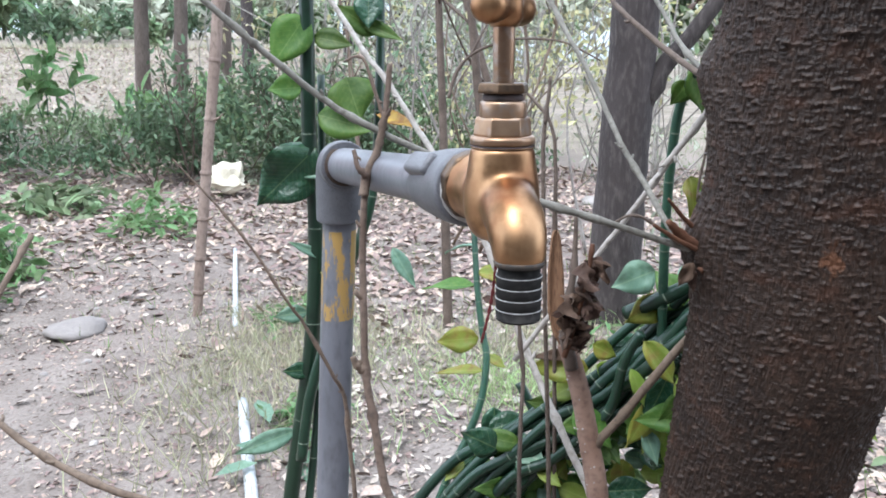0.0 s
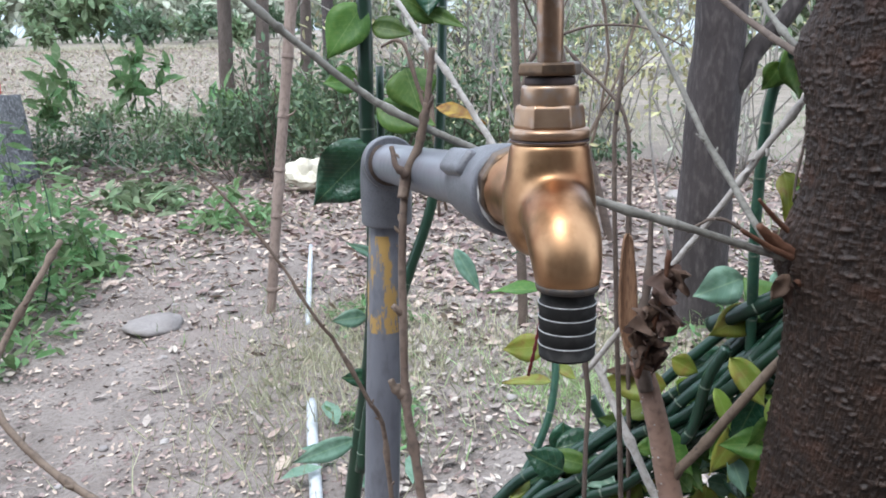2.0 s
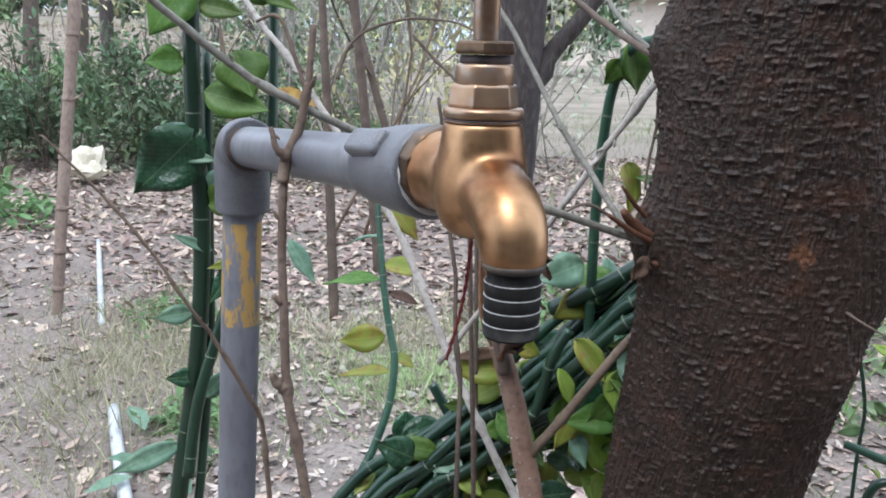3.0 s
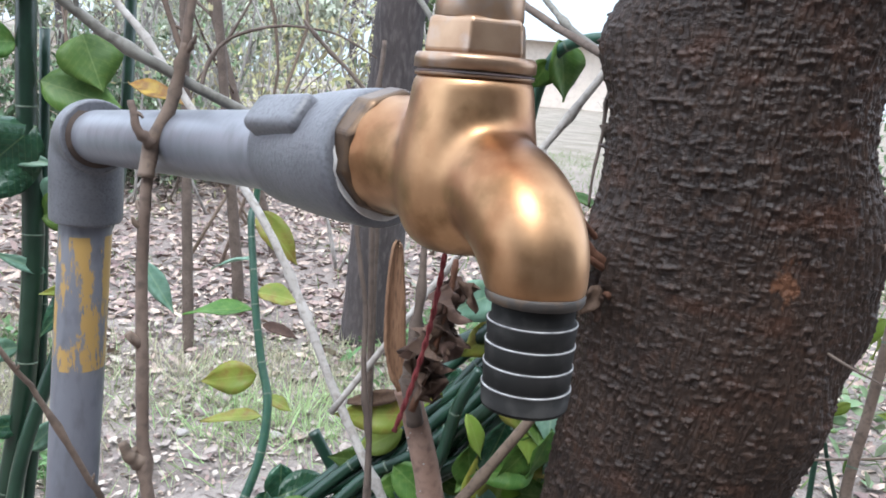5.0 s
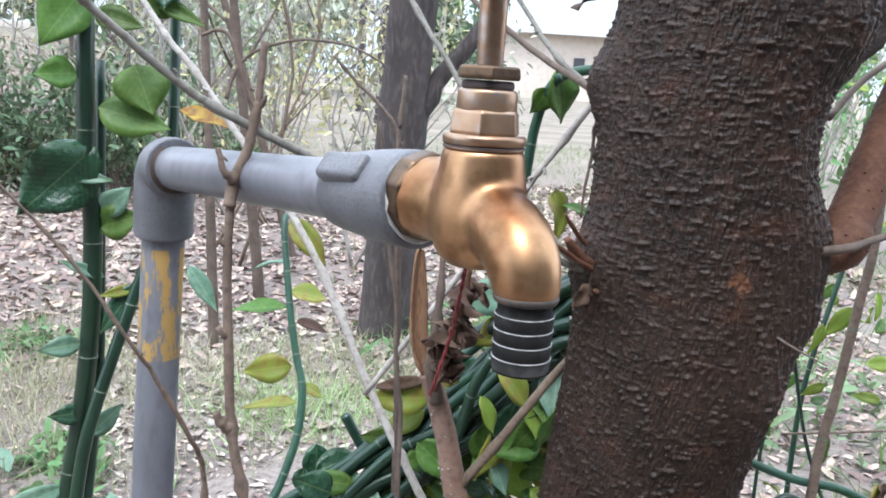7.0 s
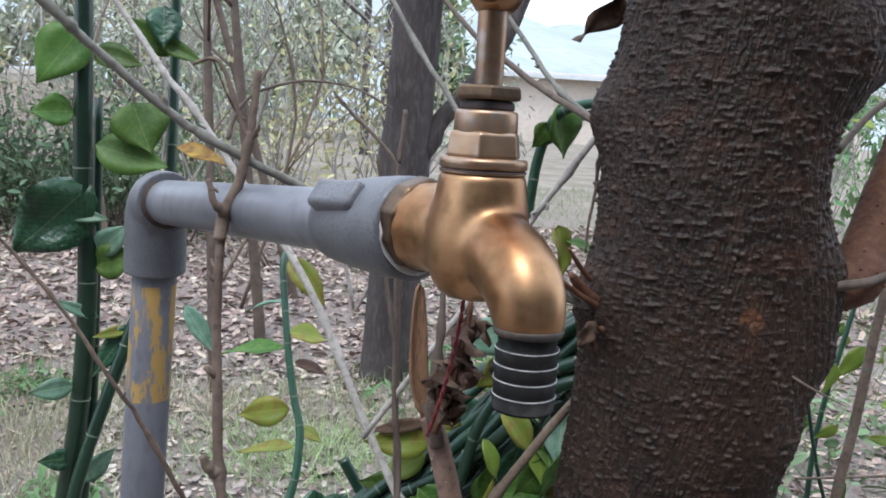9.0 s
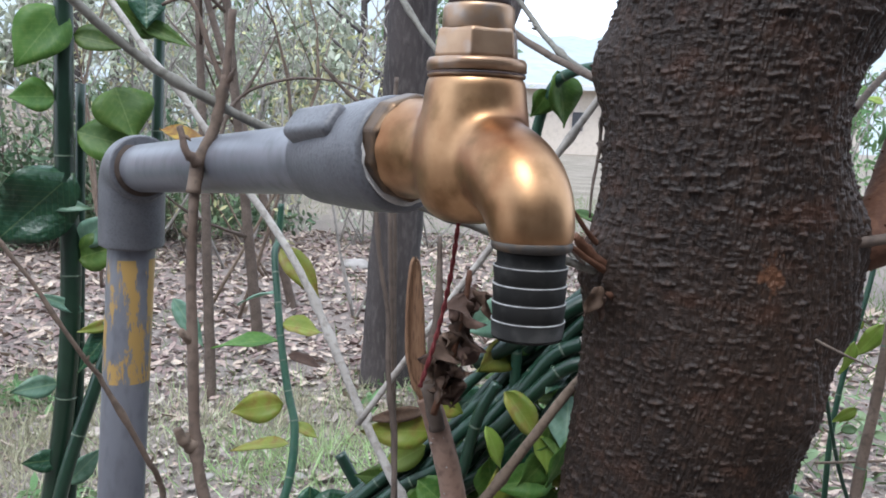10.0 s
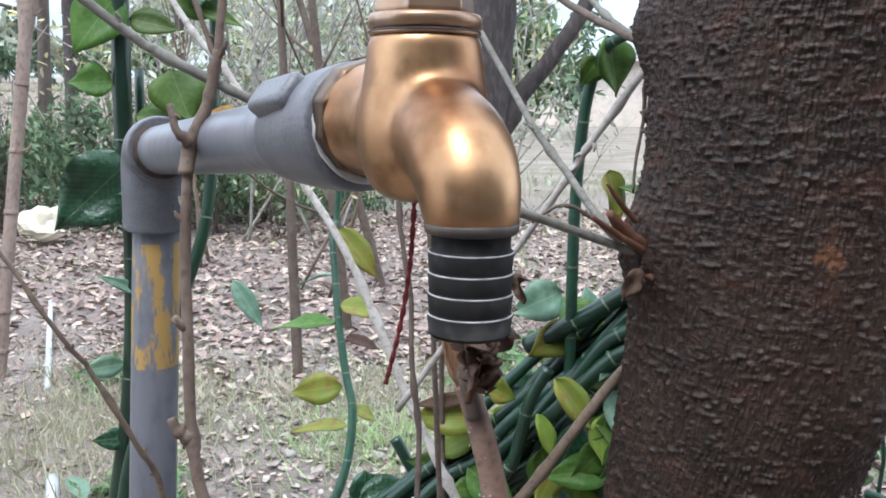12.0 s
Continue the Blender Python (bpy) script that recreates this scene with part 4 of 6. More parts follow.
twig("pale grey twig slanting down behind the tap", [
    ([(-0.15, 0.775, 0.70), (-0.081, 0.723, 0.602), (-0.064, 0.711, 0.577), (-0.047, 0.699, 0.557), (-0.015, 0.675, 0.510), (0.017, 0.650, 0.463), (0.033, 0.634, 0.434), (0.047, 0.618, 0.401), (0.064, 0.598, 0.357), (0.080, 0.580, 0.321), (0.093, 0.565, 0.294), (0.112, 0.547, 0.255), (0.15, 0.50, 0.17), (0.20, 0.45, 0.05)], 0.0021, 0.0031)], TWIG_PALE)
twig("thin upright brown twig behind the tap", [
    ([(0.036, 0.474, 0.540), (0.039, 0.468, 0.508), (0.041, 0.461, 0.475), (0.044, 0.456, 0.453), (0.044, 0.449, 0.420), (0.046, 0.444, 0.398), (0.044, 0.434, 0.347), (0.045, 0.43, 0.20), (0.05, 0.43, -0.02)], 0.0009, 0.0014)], TWIG_DARK)
twig("fine curved dark twig tip", [([(0.041, 0.634, 0.573), (0.053, 0.626, 0.559), (0.069, 0.617, 0.543), (0.080, 0.610, 0.526), (0.083, 0.605, 0.500), (0.084, 0.60, 0.43), (0.09, 0.60, 0.2), (0.09, 0.60, -0.02)], 0.0010, 0.0018)], TWIG_DARK)
twig("dark arching branch of a bush behind the pipe", [([(0.009, 1.332, 0.514), (0.022, 1.338, 0.555), (0.050, 1.336, 0.585), (0.105, 1.322, 0.604), (0.152, 1.306, 0.605), (0.191, 1.292, 0.598), (0.238, 1.270, 0.572)], 0.0030, 0.0012), ([(0.042, 1.337, 0.579), (0.066, 1.339, 0.622), (0.090, 1.343, 0.672)], 0.0022, 0.0012)], TWIG_DARK)
twig("thin reddish upright twig", [([(0.073, 0.567, 0.563), (0.070, 0.562, 0.538), (0.068, 0.558, 0.515), (0.07, 0.552, 0.44), (0.08, 0.55, 0.2), (0.08, 0.55, -0.02)], 0.0013, 0.0018)], TWIG_DARK)
twig("brown twig slanting into the trunk", [([(0.06, 0.70, 0.72), (0.108, 0.591, 0.625), (0.119, 0.557, 0.603), (0.139, 0.520, 0.579), (0.156, 0.470, 0.558)], 0.0014, 0.0021)], TWIG_DARK)
twig("grey twig meeting the trunk", [([(0.10, 0.64, 0.70), (0.139, 0.556, 0.611), (0.146, 0.531, 0.588), (0.152, 0.507, 0.572), (0.156, 0.475, 0.560)], 0.0014, 0.0018)], TWIG_GREY)
twig("straight brown twig slanting to the branch stub", [([(0.05, 0.62, 0.67), (0.077, 0.562, 0.600), (0.089, 0.539, 0.574), (0.101, 0.516, 0.544), (0.109, 0.496, 0.522), (0.117, 0.477, 0.505), (0.128, 0.445, 0.480), (0.14, 0.437, 0.472)], 0.0014, 0.0019)], TWIG_GREY)
twig("pale slanting twig behind the trunk", [([(0.05, 0.54, 0.37), (0.096, 0.530, 0.439), (0.117, 0.525, 0.470), (0.138, 0.520, 0.503), (0.147, 0.516, 0.519), (0.169, 0.511, 0.552), (0.24, 0.50, 0.66)], 0.0018, 0.0021)], TWIG_PALE)
twig("curved grey-brown twig by the weeds", [([(-0.241, 0.470, 0.474), (-0.245, 0.456, 0.460), (-0.253, 0.438, 0.437), (-0.256, 0.423, 0.420), (-0.250, 0.409, 0.402), (-0.229, 0.398, 0.386), (-0.205, 0.389, 0.374), (-0.172, 0.380, 0.362), (-0.133, 0.373, 0.352), (-0.09, 0.365, 0.33), (-0.06, 0.36, 0.2), (-0.05, 0.36, -0.02)], 0.0017, 0.0020)], TWIG)
twig("thin dark bent twig on the branch", [([(0.088, 0.430, 0.487), (0.100, 0.428, 0.494), (0.112, 0.428, 0.489), (0.126, 0.430, 0.478)], 0.0006, 0.0009)], TWIG_DARK)


def build_split_stem():
    ob = thing("split_stalk", "brown stalk with a split dry top and a forked side twig", "stalk")
    bm = bmesh.new()
    tube(bm, [(0.0795, 0.507, 0.395), (0.084, 0.505, 0.383), (0.091, 0.500, 0.356), (0.096, 0.496, 0.329), (0.102, 0.488, 0.291), (0.11, 0.48, 0.20), (0.12, 0.47, -0.02)], 0.0058, 0.0080, 16, 6, 0.02, 0, 2)
    stem = part("stem", bm, STALK, ob, "pinkish brown stem with pale dots")
    rnd = random.Random(9)
    bm = bmesh.new()
    for _ in range(90):
        t = rnd.random()
        c = Vector((0.084, 0.505, 0.383)).lerp(Vector((0.102, 0.488, 0.291)), t)
        a = rnd.uniform(0, 6.28)
        bmesh.ops.create_icosphere(bm, subdivisions=1, radius=rnd.uniform(0.0004, 0.0008), matrix=Matrix.Translation(c + Vector((math.cos(a), math.sin(a), 0)) * (0.0060 + 0.0012 * t)))
    part("pores", bm, TWIG_PALE, stem, "pale pores")
    # the split half: a long hollow sliver
    bm = bmesh.new()
    spine = smooth_line([(0.072, 0.514, 0.468), (0.0725, 0.513, 0.447), (0.0735, 0.510, 0.417), (0.077, 0.508, 0.400), (0.0815, 0.506, 0.388)], 6)
    rows = []
    for i, p in enumerate(spine):
        t = i / (len(spine) - 1)
        w = 0.0007 + 0.0054 * math.sin(math.pi * min(1, 0.015 + t * 0.93)) ** 0.6
        row = []
        for k in range(9):
            a = radians(200 + 140 * k / 8)
            row.append(bm.verts.new(p + Vector((math.cos(a) * w, -math.sin(a) * w * 0.7 - 0.002, 0.0012 * math.sin(k * 2.3 + i)))))
        rows.append(row)
    for a, b in zip(rows, rows[1:]):
        for k in range(8):
            bm.faces.new((a[k], a[k + 1], b[k + 1], b[k]))
    sp = part("sliver", bm, SPLIT_WOOD, ob, "split pale brown wood")
    so = sp.modifiers.new("thick", "SOLIDIFY")
    so.thickness = 0.0016
    bm = bmesh.new()
    tube(bm, [(0.084, 0.509, 0.480), (0.083, 0.504, 0.446), (0.079, 0.499, 0.420), (0.0785, 0.498, 0.402), (0.083, 0.498, 0.380)], 0.0012, 0.0045, 9, 5, 0.12, 3, 4)
    part("side_shoot", bm, TWIG_DARK, ob, "dark dry shoot")
    bm = bmesh.new()
    tube(bm, [(0.098, 0.495, 0.327), (0.113, 0.489, 0.349), (0.128, 0.481, 0.376), (0.144, 0.473, 0.404), (0.158, 0.462, 0.428)], 0.0030, 0.0024, 10, 5, 0.04, 2, 6)
    part("side_twig", bm, TWIG, ob)
    for k in range(22):
        h = rnd.random()
        c = Vector((0.0895 - 0.008 * h + rnd.uniform(-0.009, 0.009), 0.4765 + rnd.uniform(-0.006, 0.008), 0.458 - 0.046 * h))
        dr = Vector((rnd.uniform(-0.8, 0.8), rnd.uniform(-0.8, 0.2), -1)).normalized() * rnd.uniform(0.010, 0.021)
        leaf(ob, c, c + dr, dr.length * rnd.uniform(0.5, 0.8), LEAF_DRY, (rnd.uniform(-1, 1), -1, 0.2), 25 * k, 0.8, 0.5, 0.5, k, "crumpled dry leaf")
    bm = bmesh.new()
    tube(bm, [(0.0885, 0.474, 0.468), (0.086, 0.474, 0.445), (0.080, 0.476, 0.418), (0.075, 0.480, 0.395)], 0.0013, 0.0020, 6, 4, 0.1, 2, 3)
    part("dry_stalk", bm, BARK_RED, ob, "reddish dry leaf stalk")


build_split_stem()


# ---- green climbing stems ----
def green_stem(parent, pts, r0, r1, material, every=0.06, seed=0, name="stem"):
    bm = bmesh.new()
    line = tube(bm, pts, r0, r1, 12, 6, 0.02, 0, seed)
    st = part(name, bm, material, parent)
    rnd, run = random.Random(seed), 0.0
    for i in range(1, len(line) - 1):
        run += (line[i] - line[i - 1]).length
        if run > every:
            run = rnd.uniform(-0.01, 0.012)
            d = (line[i + 1] - line[i - 1]).normalized()
            r = r0 + (r1 - r0) * i / len(line)
            bm = bmesh.new()
            tube(bm, [line[i] - d * 0.0006, line[i], line[i] + d * 0.0006], r * 1.05, r * 1.05, 12, 2)
            part("node", bm, NODE, st)
    return st


climber = thing("climbing_plant", "tall dark green stems with broad green leaves beside the pipe", "plant")
green_stem(climber, [(-0.126, 0.80, 0.80), (-0.1268, 0.7900, 0.5916), (-0.1280, 0.7900, 0.5051), (-0.1250, 0.7900, 0.4133), (-0.1331, 0.7900, 0.2956), (-0.1535, 0.7900, 0.1708), (-0.170, 0.785, 0.06), (-0.178, 0.78, -0.02)], 0.0066, 0.0088, STEM, 0.085, 1)
green_stem(climber, [(-0.118, 0.81, 0.56), (-0.1203, 0.8000, 0.3967), (-0.1242, 0.8000, 0.2914), (-0.1373, 0.8000, 0.1634), (-0.150, 0.79, 0.06), (-0.155, 0.79, -0.02)], 0.0036, 0.0050, STEM, 0.09, 2)
green_stem(climber, [(-0.058, 0.83, 0.80), (-0.060, 0.816, 0.610), (-0.061, 0.806, 0.555), (-0.063, 0.794, 0.495), (-0.071, 0.784, 0.435), (-0.092, 0.778, 0.374), (-0.113, 0.772, 0.312), (-0.132, 0.767, 0.250), (-0.143, 0.76, 0.18)], 0.0040, 0.0056, STEM, 0.08, 3)
FACE = (0.25, -1, 0.25)
for k, (b, t, w, m, up, fold, curl) in enumerate((
        ((-0.1337, 0.7880, 0.5486), (-0.1630, 0.7750, 0.5470), 0.026, LEAF, (0.12, -1, 0.3), 0.35, 0.05),
        ((-0.1269, 0.7880, 0.6138), (-0.1583, 0.7750, 0.5680), 0.040, LEAF, (0.12, -1, 0.3), 0.10, 0.02),
        ((-0.1198, 0.7880, 0.5945), (-0.0838, 0.7750, 0.5882), 0.022, LEAF, (0.12, -1, 0.3), 0.30, 0.10),
        ((-0.0914, 0.7880, 0.5581), (-0.0769, 0.7750, 0.5198), 0.046, LEAF, (0.12, -1, 0.3), 0.12, 0.05),
        ((-0.1190, 0.7880, 0.5233), (-0.0639, 0.7750, 0.5096), 0.036, LEAF, (0.12, -1, 0.3), 0.15, 0.06),
        ((-0.1193, 0.7880, 0.4269), (-0.0874, 0.7750, 0.4388), 0.030, LEAF, (0.12, -1, 0.3), 0.20, 0.10),
        ((-0.1423, 0.7880, 0.4698), (-0.1079, 0.7750, 0.4669), 0.012, LEAF_BLUE, (0.12, -1, 0.3), 0.30, 0.10),
        ((-0.1173, 0.7880, 0.4381), (-0.0954, 0.7750, 0.4612), 0.022, LEAF_BLUE, (0.12, -1, 0.3), 0.20, 0.10),
        ((-0.1362, 0.7880, 0.3277), (-0.1671, 0.7750, 0.3265), 0.018, LEAF_BLUE, (0.12, -1, 0.3), 0.25, 0.10),
        ((-0.0908, 0.7880, 0.3787), (-0.1209, 0.7750, 0.3382), 0.020, LEAF_DARK, (0.12, -1, 0.3), 0.20, 0.10),
        ((-0.0935, 0.7880, 0.3748), (-0.1199, 0.7750, 0.3716), 0.010, LEAF_YELLOW, (0.12, -1, 0.3), 0.30, 0.10),
        ((-0.1365, 0.7880, 0.2659), (-0.1598, 0.7750, 0.2689), 0.018, LEAF_DARK, (0.12, -1, 0.3), 0.20, 0.20),
        ((-0.1305, 0.7880, 0.2456), (-0.1054, 0.7750, 0.2743), 0.018, LEAF_BLUE, (0.12, -1, 0.3), 0.20, 0.20),
        ((-0.1523, 0.7880, 0.1995), (-0.2168, 0.7750, 0.1767), 0.022, LEAF_BLUE, (0.12, -1, 0.3), 0.30, 0.10),
        ((-0.0609, 0.7880, 0.5976), (-0.0953, 0.7750, 0.6230), 0.024, LEAF, (0.12, -1, 0.3), 0.20, 0.10),
        ((-0.0685, 0.7880, 0.6338), (-0.0680, 0.7750, 0.6022), 0.028, LEAF_DARK, (0.12, -1, 0.3), 0.20, 0.05),
        ((-0.0753, 0.7880, 0.6077), (-0.0362, 0.7750, 0.5922), 0.014, LEAF, (0.12, -1, 0.3), 0.35, 0.10),
        ((-0.1166, 0.7880, 0.3844), (-0.1497, 0.7750, 0.4027), 0.010, LEAF_BLUE, (0.12, -1, 0.3), 0.30, 0.10),
        ((-0.0503, 0.7880, 0.3939), (-0.0262, 0.7750, 0.3559), 0.016, LEAF_BLUE, (0.12, -1, 0.3), 0.30, 0.10))):
    leaf(climber, b, t, w, m, up, 0, fold, curl, 0.04, k)
leaf(climber, (-0.1213, 0.7850, 0.4923), (-0.1775, 0.7700, 0.4371), 0.056, LEAF_DARK, (0.25, -1, 0.12), 0, 0.22, 0.12, 0.16, 31, "crinkled dark glossy leaf")
leaf(climber, (-0.058, 0.72, 0.528), (-0.017, 0.70, 0.519), 0.014, LEAF_RUST, (0.1, -0.6, 1), 10, 0.3, 0.1, 0.1, 33, "orange dry leaf")

vine = thing("vine", "slender green vine with yellowing leaves", "plant")
green_stem(vine, [(0.036, 0.80, 0.47), (0.034, 0.799, 0.441), (0.030, 0.791, 0.429), (0.031, 0.776, 0.397), (0.033, 0.760, 0.360), (0.037, 0.746, 0.325), (0.041, 0.733, 0.299), (0.036, 0.719, 0.264), (0.022, 0.707, 0.229), (0.006, 0.697, 0.199), (-0.02, 0.69, 0.12), (-0.04, 0.68, -0.02)], 0.0025, 0.0040, STEM_MID, 0.030, 5)
for k, (b, t, w, m, up) in enumerate((
        ((0.035, 0.755, 0.312), (-0.008, 0.765, 0.304), 0.026, LEAF_YELLOW, (0.1, -1, 0.35)),
        ((0.038, 0.742, 0.283), (-0.008, 0.757, 0.280), 0.014, LEAF_YELLOW, (0, -0.45, 1)),
        ((0.032, 0.765, 0.361), (-0.022, 0.785, 0.360), 0.020, LEAF, (0, -0.35, 1)),
        ((0.032, 0.780, 0.398), (0.0, 0.82, 0.388), 0.014, LEAF_BLUE, (0.3, -0.6, 1)),
        ((0.034, 0.785, 0.435), (0.066, 0.768, 0.398), 0.024, LEAF_YELLOW, FACE),
        ((0.034, 0.765, 0.375), (0.068, 0.765, 0.370), 0.022, LEAF_YELLOW, (0, -0.7, 1)),
        ((0.038, 0.755, 0.352), (0.066, 0.752, 0.344), 0.012, LEAF_DRY, (0, -0.7, 1)),
        ((0.041, 0.738, 0.300), (0.060, 0.73, 0.292), 0.012, LEAF_YELLOW, (0, -0.7, 1)))):
    leaf(vine, b, t, w, m, up, 0, 0.2, 0.15, 0.06, 50 + k)


# ---- heap of cut green stems and leaves ----
def build_heap():
    heap = thing("stem_heap", "heap of dark green stems with glossy leaves behind the trunk", "plant")
    rnd = random.Random(21)
    # the bundle lies in a slanting arc: stems side by side between its upper and lower rim
    upper = [Vector(p) for p in ((0.0006, 0.6350, 0.2287), (0.0368, 0.6300, 0.2598), (0.0730, 0.6250, 0.2908), (0.1118, 0.6150, 0.3260), (0.1493, 0.6050, 0.3671), (0.1840, 0.5900, 0.4047), (0.2131, 0.5750, 0.4370))]
    lower = [Vector(p) for p in ((0.0666, 0.6050, 0.2359), (0.0982, 0.6000, 0.2616), (0.1296, 0.5950, 0.2890), (0.1583, 0.5850, 0.3244), (0.1816, 0.5750, 0.3592), (0.1938, 0.5600, 0.3848), (0.2053, 0.5450, 0.4054))]
    for k in range(12):
        v = (k + 0.5) / 12 + rnd.uniform(-0.04, 0.04)
        depth = rnd.uniform(-0.014, 0.022)
        wave = [rnd.uniform(-0.008, 0.008) for _ in upper]
        first = rnd.choice((0, 0, 0, 1)) if k > 2 else 0
        last = len(upper) - rnd.choice((0, 0, 1, 0, 2))
        pts = [a.lerp(b, v) + Vector((0, depth, w)) for a, b, w in zip(upper, lower, wave)][first:last]
        if first == 0:
            pts = [pts[0] + Vector((-0.09, 0.03, -0.20)), pts[0] + Vector((-0.045, 0.015, -0.075))] + pts
        r = rnd.uniform(0.0034, 0.0049)
        green_stem(heap, pts, r * 1.1, r * rnd.uniform(0.8, 1.0), STEM, 0.05, 60 + k)
    for k, (pts, r) in enumerate((([(0.0673, 0.6800, 0.2963), (0.0814, 0.6700, 0.2704), (0.095, 0.66, 0.245)], 0.0044), ([(0.150, 0.60, 0.345), (0.1638, 0.5850, 0.3628), (0.1804, 0.5700, 0.3943), (0.1967, 0.5600, 0.4058)], 0.0050), ([(0.130, 0.60, 0.32), (0.1463, 0.5800, 0.3424), (0.1808, 0.5600, 0.3874), (0.2005, 0.5500, 0.3960)], 0.0048),
                                  ([(0.105, 0.59, 0.29), (0.1269, 0.5850, 0.3116), (0.1350, 0.5750, 0.3568), (0.1447, 0.5700, 0.3795)], 0.0040), ([(0.14, 0.60, 0.385), (0.1707, 0.5800, 0.4080), (0.2026, 0.5700, 0.4303), (0.23, 0.56, 0.44)], 0.0058))):
        green_stem(heap, pts, r, r * 0.96, STEM, 0.03, 120 + k)
    bm = bmesh.new()
    cut = Vector((0.1967, 0.5600, 0.4058))
    tube(bm, [cut - Vector((0.0005, 0, 0.0003)), cut + Vector((0.0012, -0.0004, 0.0007))], 0.0044, 0.0042, 12, 2)
    part("cut_end", bm, TWIG_PALE, heap, "pale cut stem end")
    for k in range(230):
        t = rnd.random()
        i = min(int(t * 6), 5)
        side = rnd.random() ** 0.6
        c = upper[i].lerp(lower[i], side).lerp(upper[i + 1].lerp(lower[i + 1], side), t * 6 - i) + Vector((rnd.uniform(-0.025, 0.03), rnd.uniform(-0.012, 0.055), rnd.uniform(-0.10, 0.012)))
        d = Vector((rnd.uniform(-1, 1), rnd.uniform(-0.6, 0.2), rnd.uniform(-1, 0.3))).normalized() * rnd.uniform(0.022, 0.045)
        m = rnd.choice((LEAF, LEAF_DARK, LEAF, LEAF, LEAF_DARK, LEAF_YELLOW, LEAF_YELLOW, LEAF, LEAF_LIME, LEAF_DARK, LEAF_LIME, LEAF_BLUE))
        leaf(heap, c, c + d, d.length * rnd.uniform(0.45, 0.65), m, (rnd.uniform(-0.5, 0.5), -1, rnd.uniform(0.2, 0.9)), 0, 0.2, 0.15, 0.08, 200 + k)
    for k, (b, t, w, m) in enumerate((((0.155, 0.581, 0.424), (0.124, 0.578, 0.412), 0.026, LEAF_BLUE), ((0.1129, 0.6000, 0.3399), (0.0654, 0.6000, 0.3429), 0.024, LEAF_YELLOW), ((0.1079, 0.6000, 0.3539), (0.0671, 0.6000, 0.3499), 0.010, LEAF_DRY), ((0.1421, 0.5500, 0.3807), (0.1672, 0.5450, 0.3492), 0.019, LEAF_YELLOW), ((0.1385, 0.5700, 0.3519), (0.1514, 0.5650, 0.3230), 0.012, LEAF_LIME), ((0.0418, 0.5900, 0.2781), (0.0154, 0.5850, 0.2939), 0.024, LEAF_DARK),
                                      ((0.168, 0.575, 0.345), (0.150, 0.57, 0.300), 0.024, LEAF_DARK), ((0.115, 0.60, 0.36), (0.135, 0.60, 0.35), 0.016, LEAF_YELLOW)))  :
        leaf(heap, b, t, w, m, (0.2, -1, 0.4), 0, 0.2, 0.15, 0.08, 300 + k)


build_heap()

bend_stem = thing("green_shoot", "curved green shoot with one leaf and a cut end", "plant")
green_stem(bend_stem, [(0.17, 0.60, 0.30), (0.160, 0.578, 0.44), (0.159, 0.574, 0.485), (0.159, 0.570, 0.512), (0.160, 0.565, 0.538), (0.164, 0.558, 0.560), (0.170, 0.547, 0.570), (0.186, 0.532, 0.574), (0.21, 0.51, 0.573)], 0.0036, 0.0030, STEM_MID, 0.04, 8)
leaf(bend_stem, (0.166, 0.555, 0.572), (0.176, 0.552, 0.540), 0.026, LEAF, FACE, 0, 0.2, 0.2, 0.05, 400)
leaf(bend_stem, (0.163, 0.558, 0.560), (0.153, 0.555, 0.545), 0.016, LEAF, FACE, 0, 0.2, 0.2, 0.05, 401)
leaf(bend_stem, (0.160, 0.53, 0.500), (0.164, 0.515, 0.475), 0.015, LEAF_YELLOW, FACE, 0, 0.3, 0.3, 0.15, 402, "yellowing torn leaf")
leaf(bend_stem, (0.164, 0.525, 0.492), (0.186, 0.515, 0.488), 0.010, LEAF, (0, -0.5, 1), 0, 0.2, 0.2, 0.05, 403)

curl = thing("curled_dry_leaf", "curled brown dry leaf caught below the branch stub", "leaf")
leaf(curl, (0.134, 0.428, 0.468), (0.127, 0.426, 0.455), 0.008, LEAF_DRY, (0.2, -1, 0.2), 20, 0.6, 0.3, 0.3, 420)
leaf(curl, (0.132, 0.430, 0.464), (0.136, 0.426, 0.453), 0.007, LEAF_DRY, (-0.4, -1, 0.2), -20, 0.6, 0.3, 0.3, 421)

hang = thing("hanging_dry_leaf", "dark brown shrivelled leaf hanging beside the trunk", "leaf")
leaf(hang, (0.160, 0.470, 0.632), (0.142, 0.474, 0.600), 0.014, LEAF_DRY, (0.4, -1, 0.1), 0, 0.6, 0.3, 0.35, 410)
leaf(hang, (0.152, 0.471, 0.627), (0.160, 0.468, 0.612), 0.007, LEAF_DRY, (0.4, -1, 0.1), 30, 0.6, 0.3, 0.35, 411)


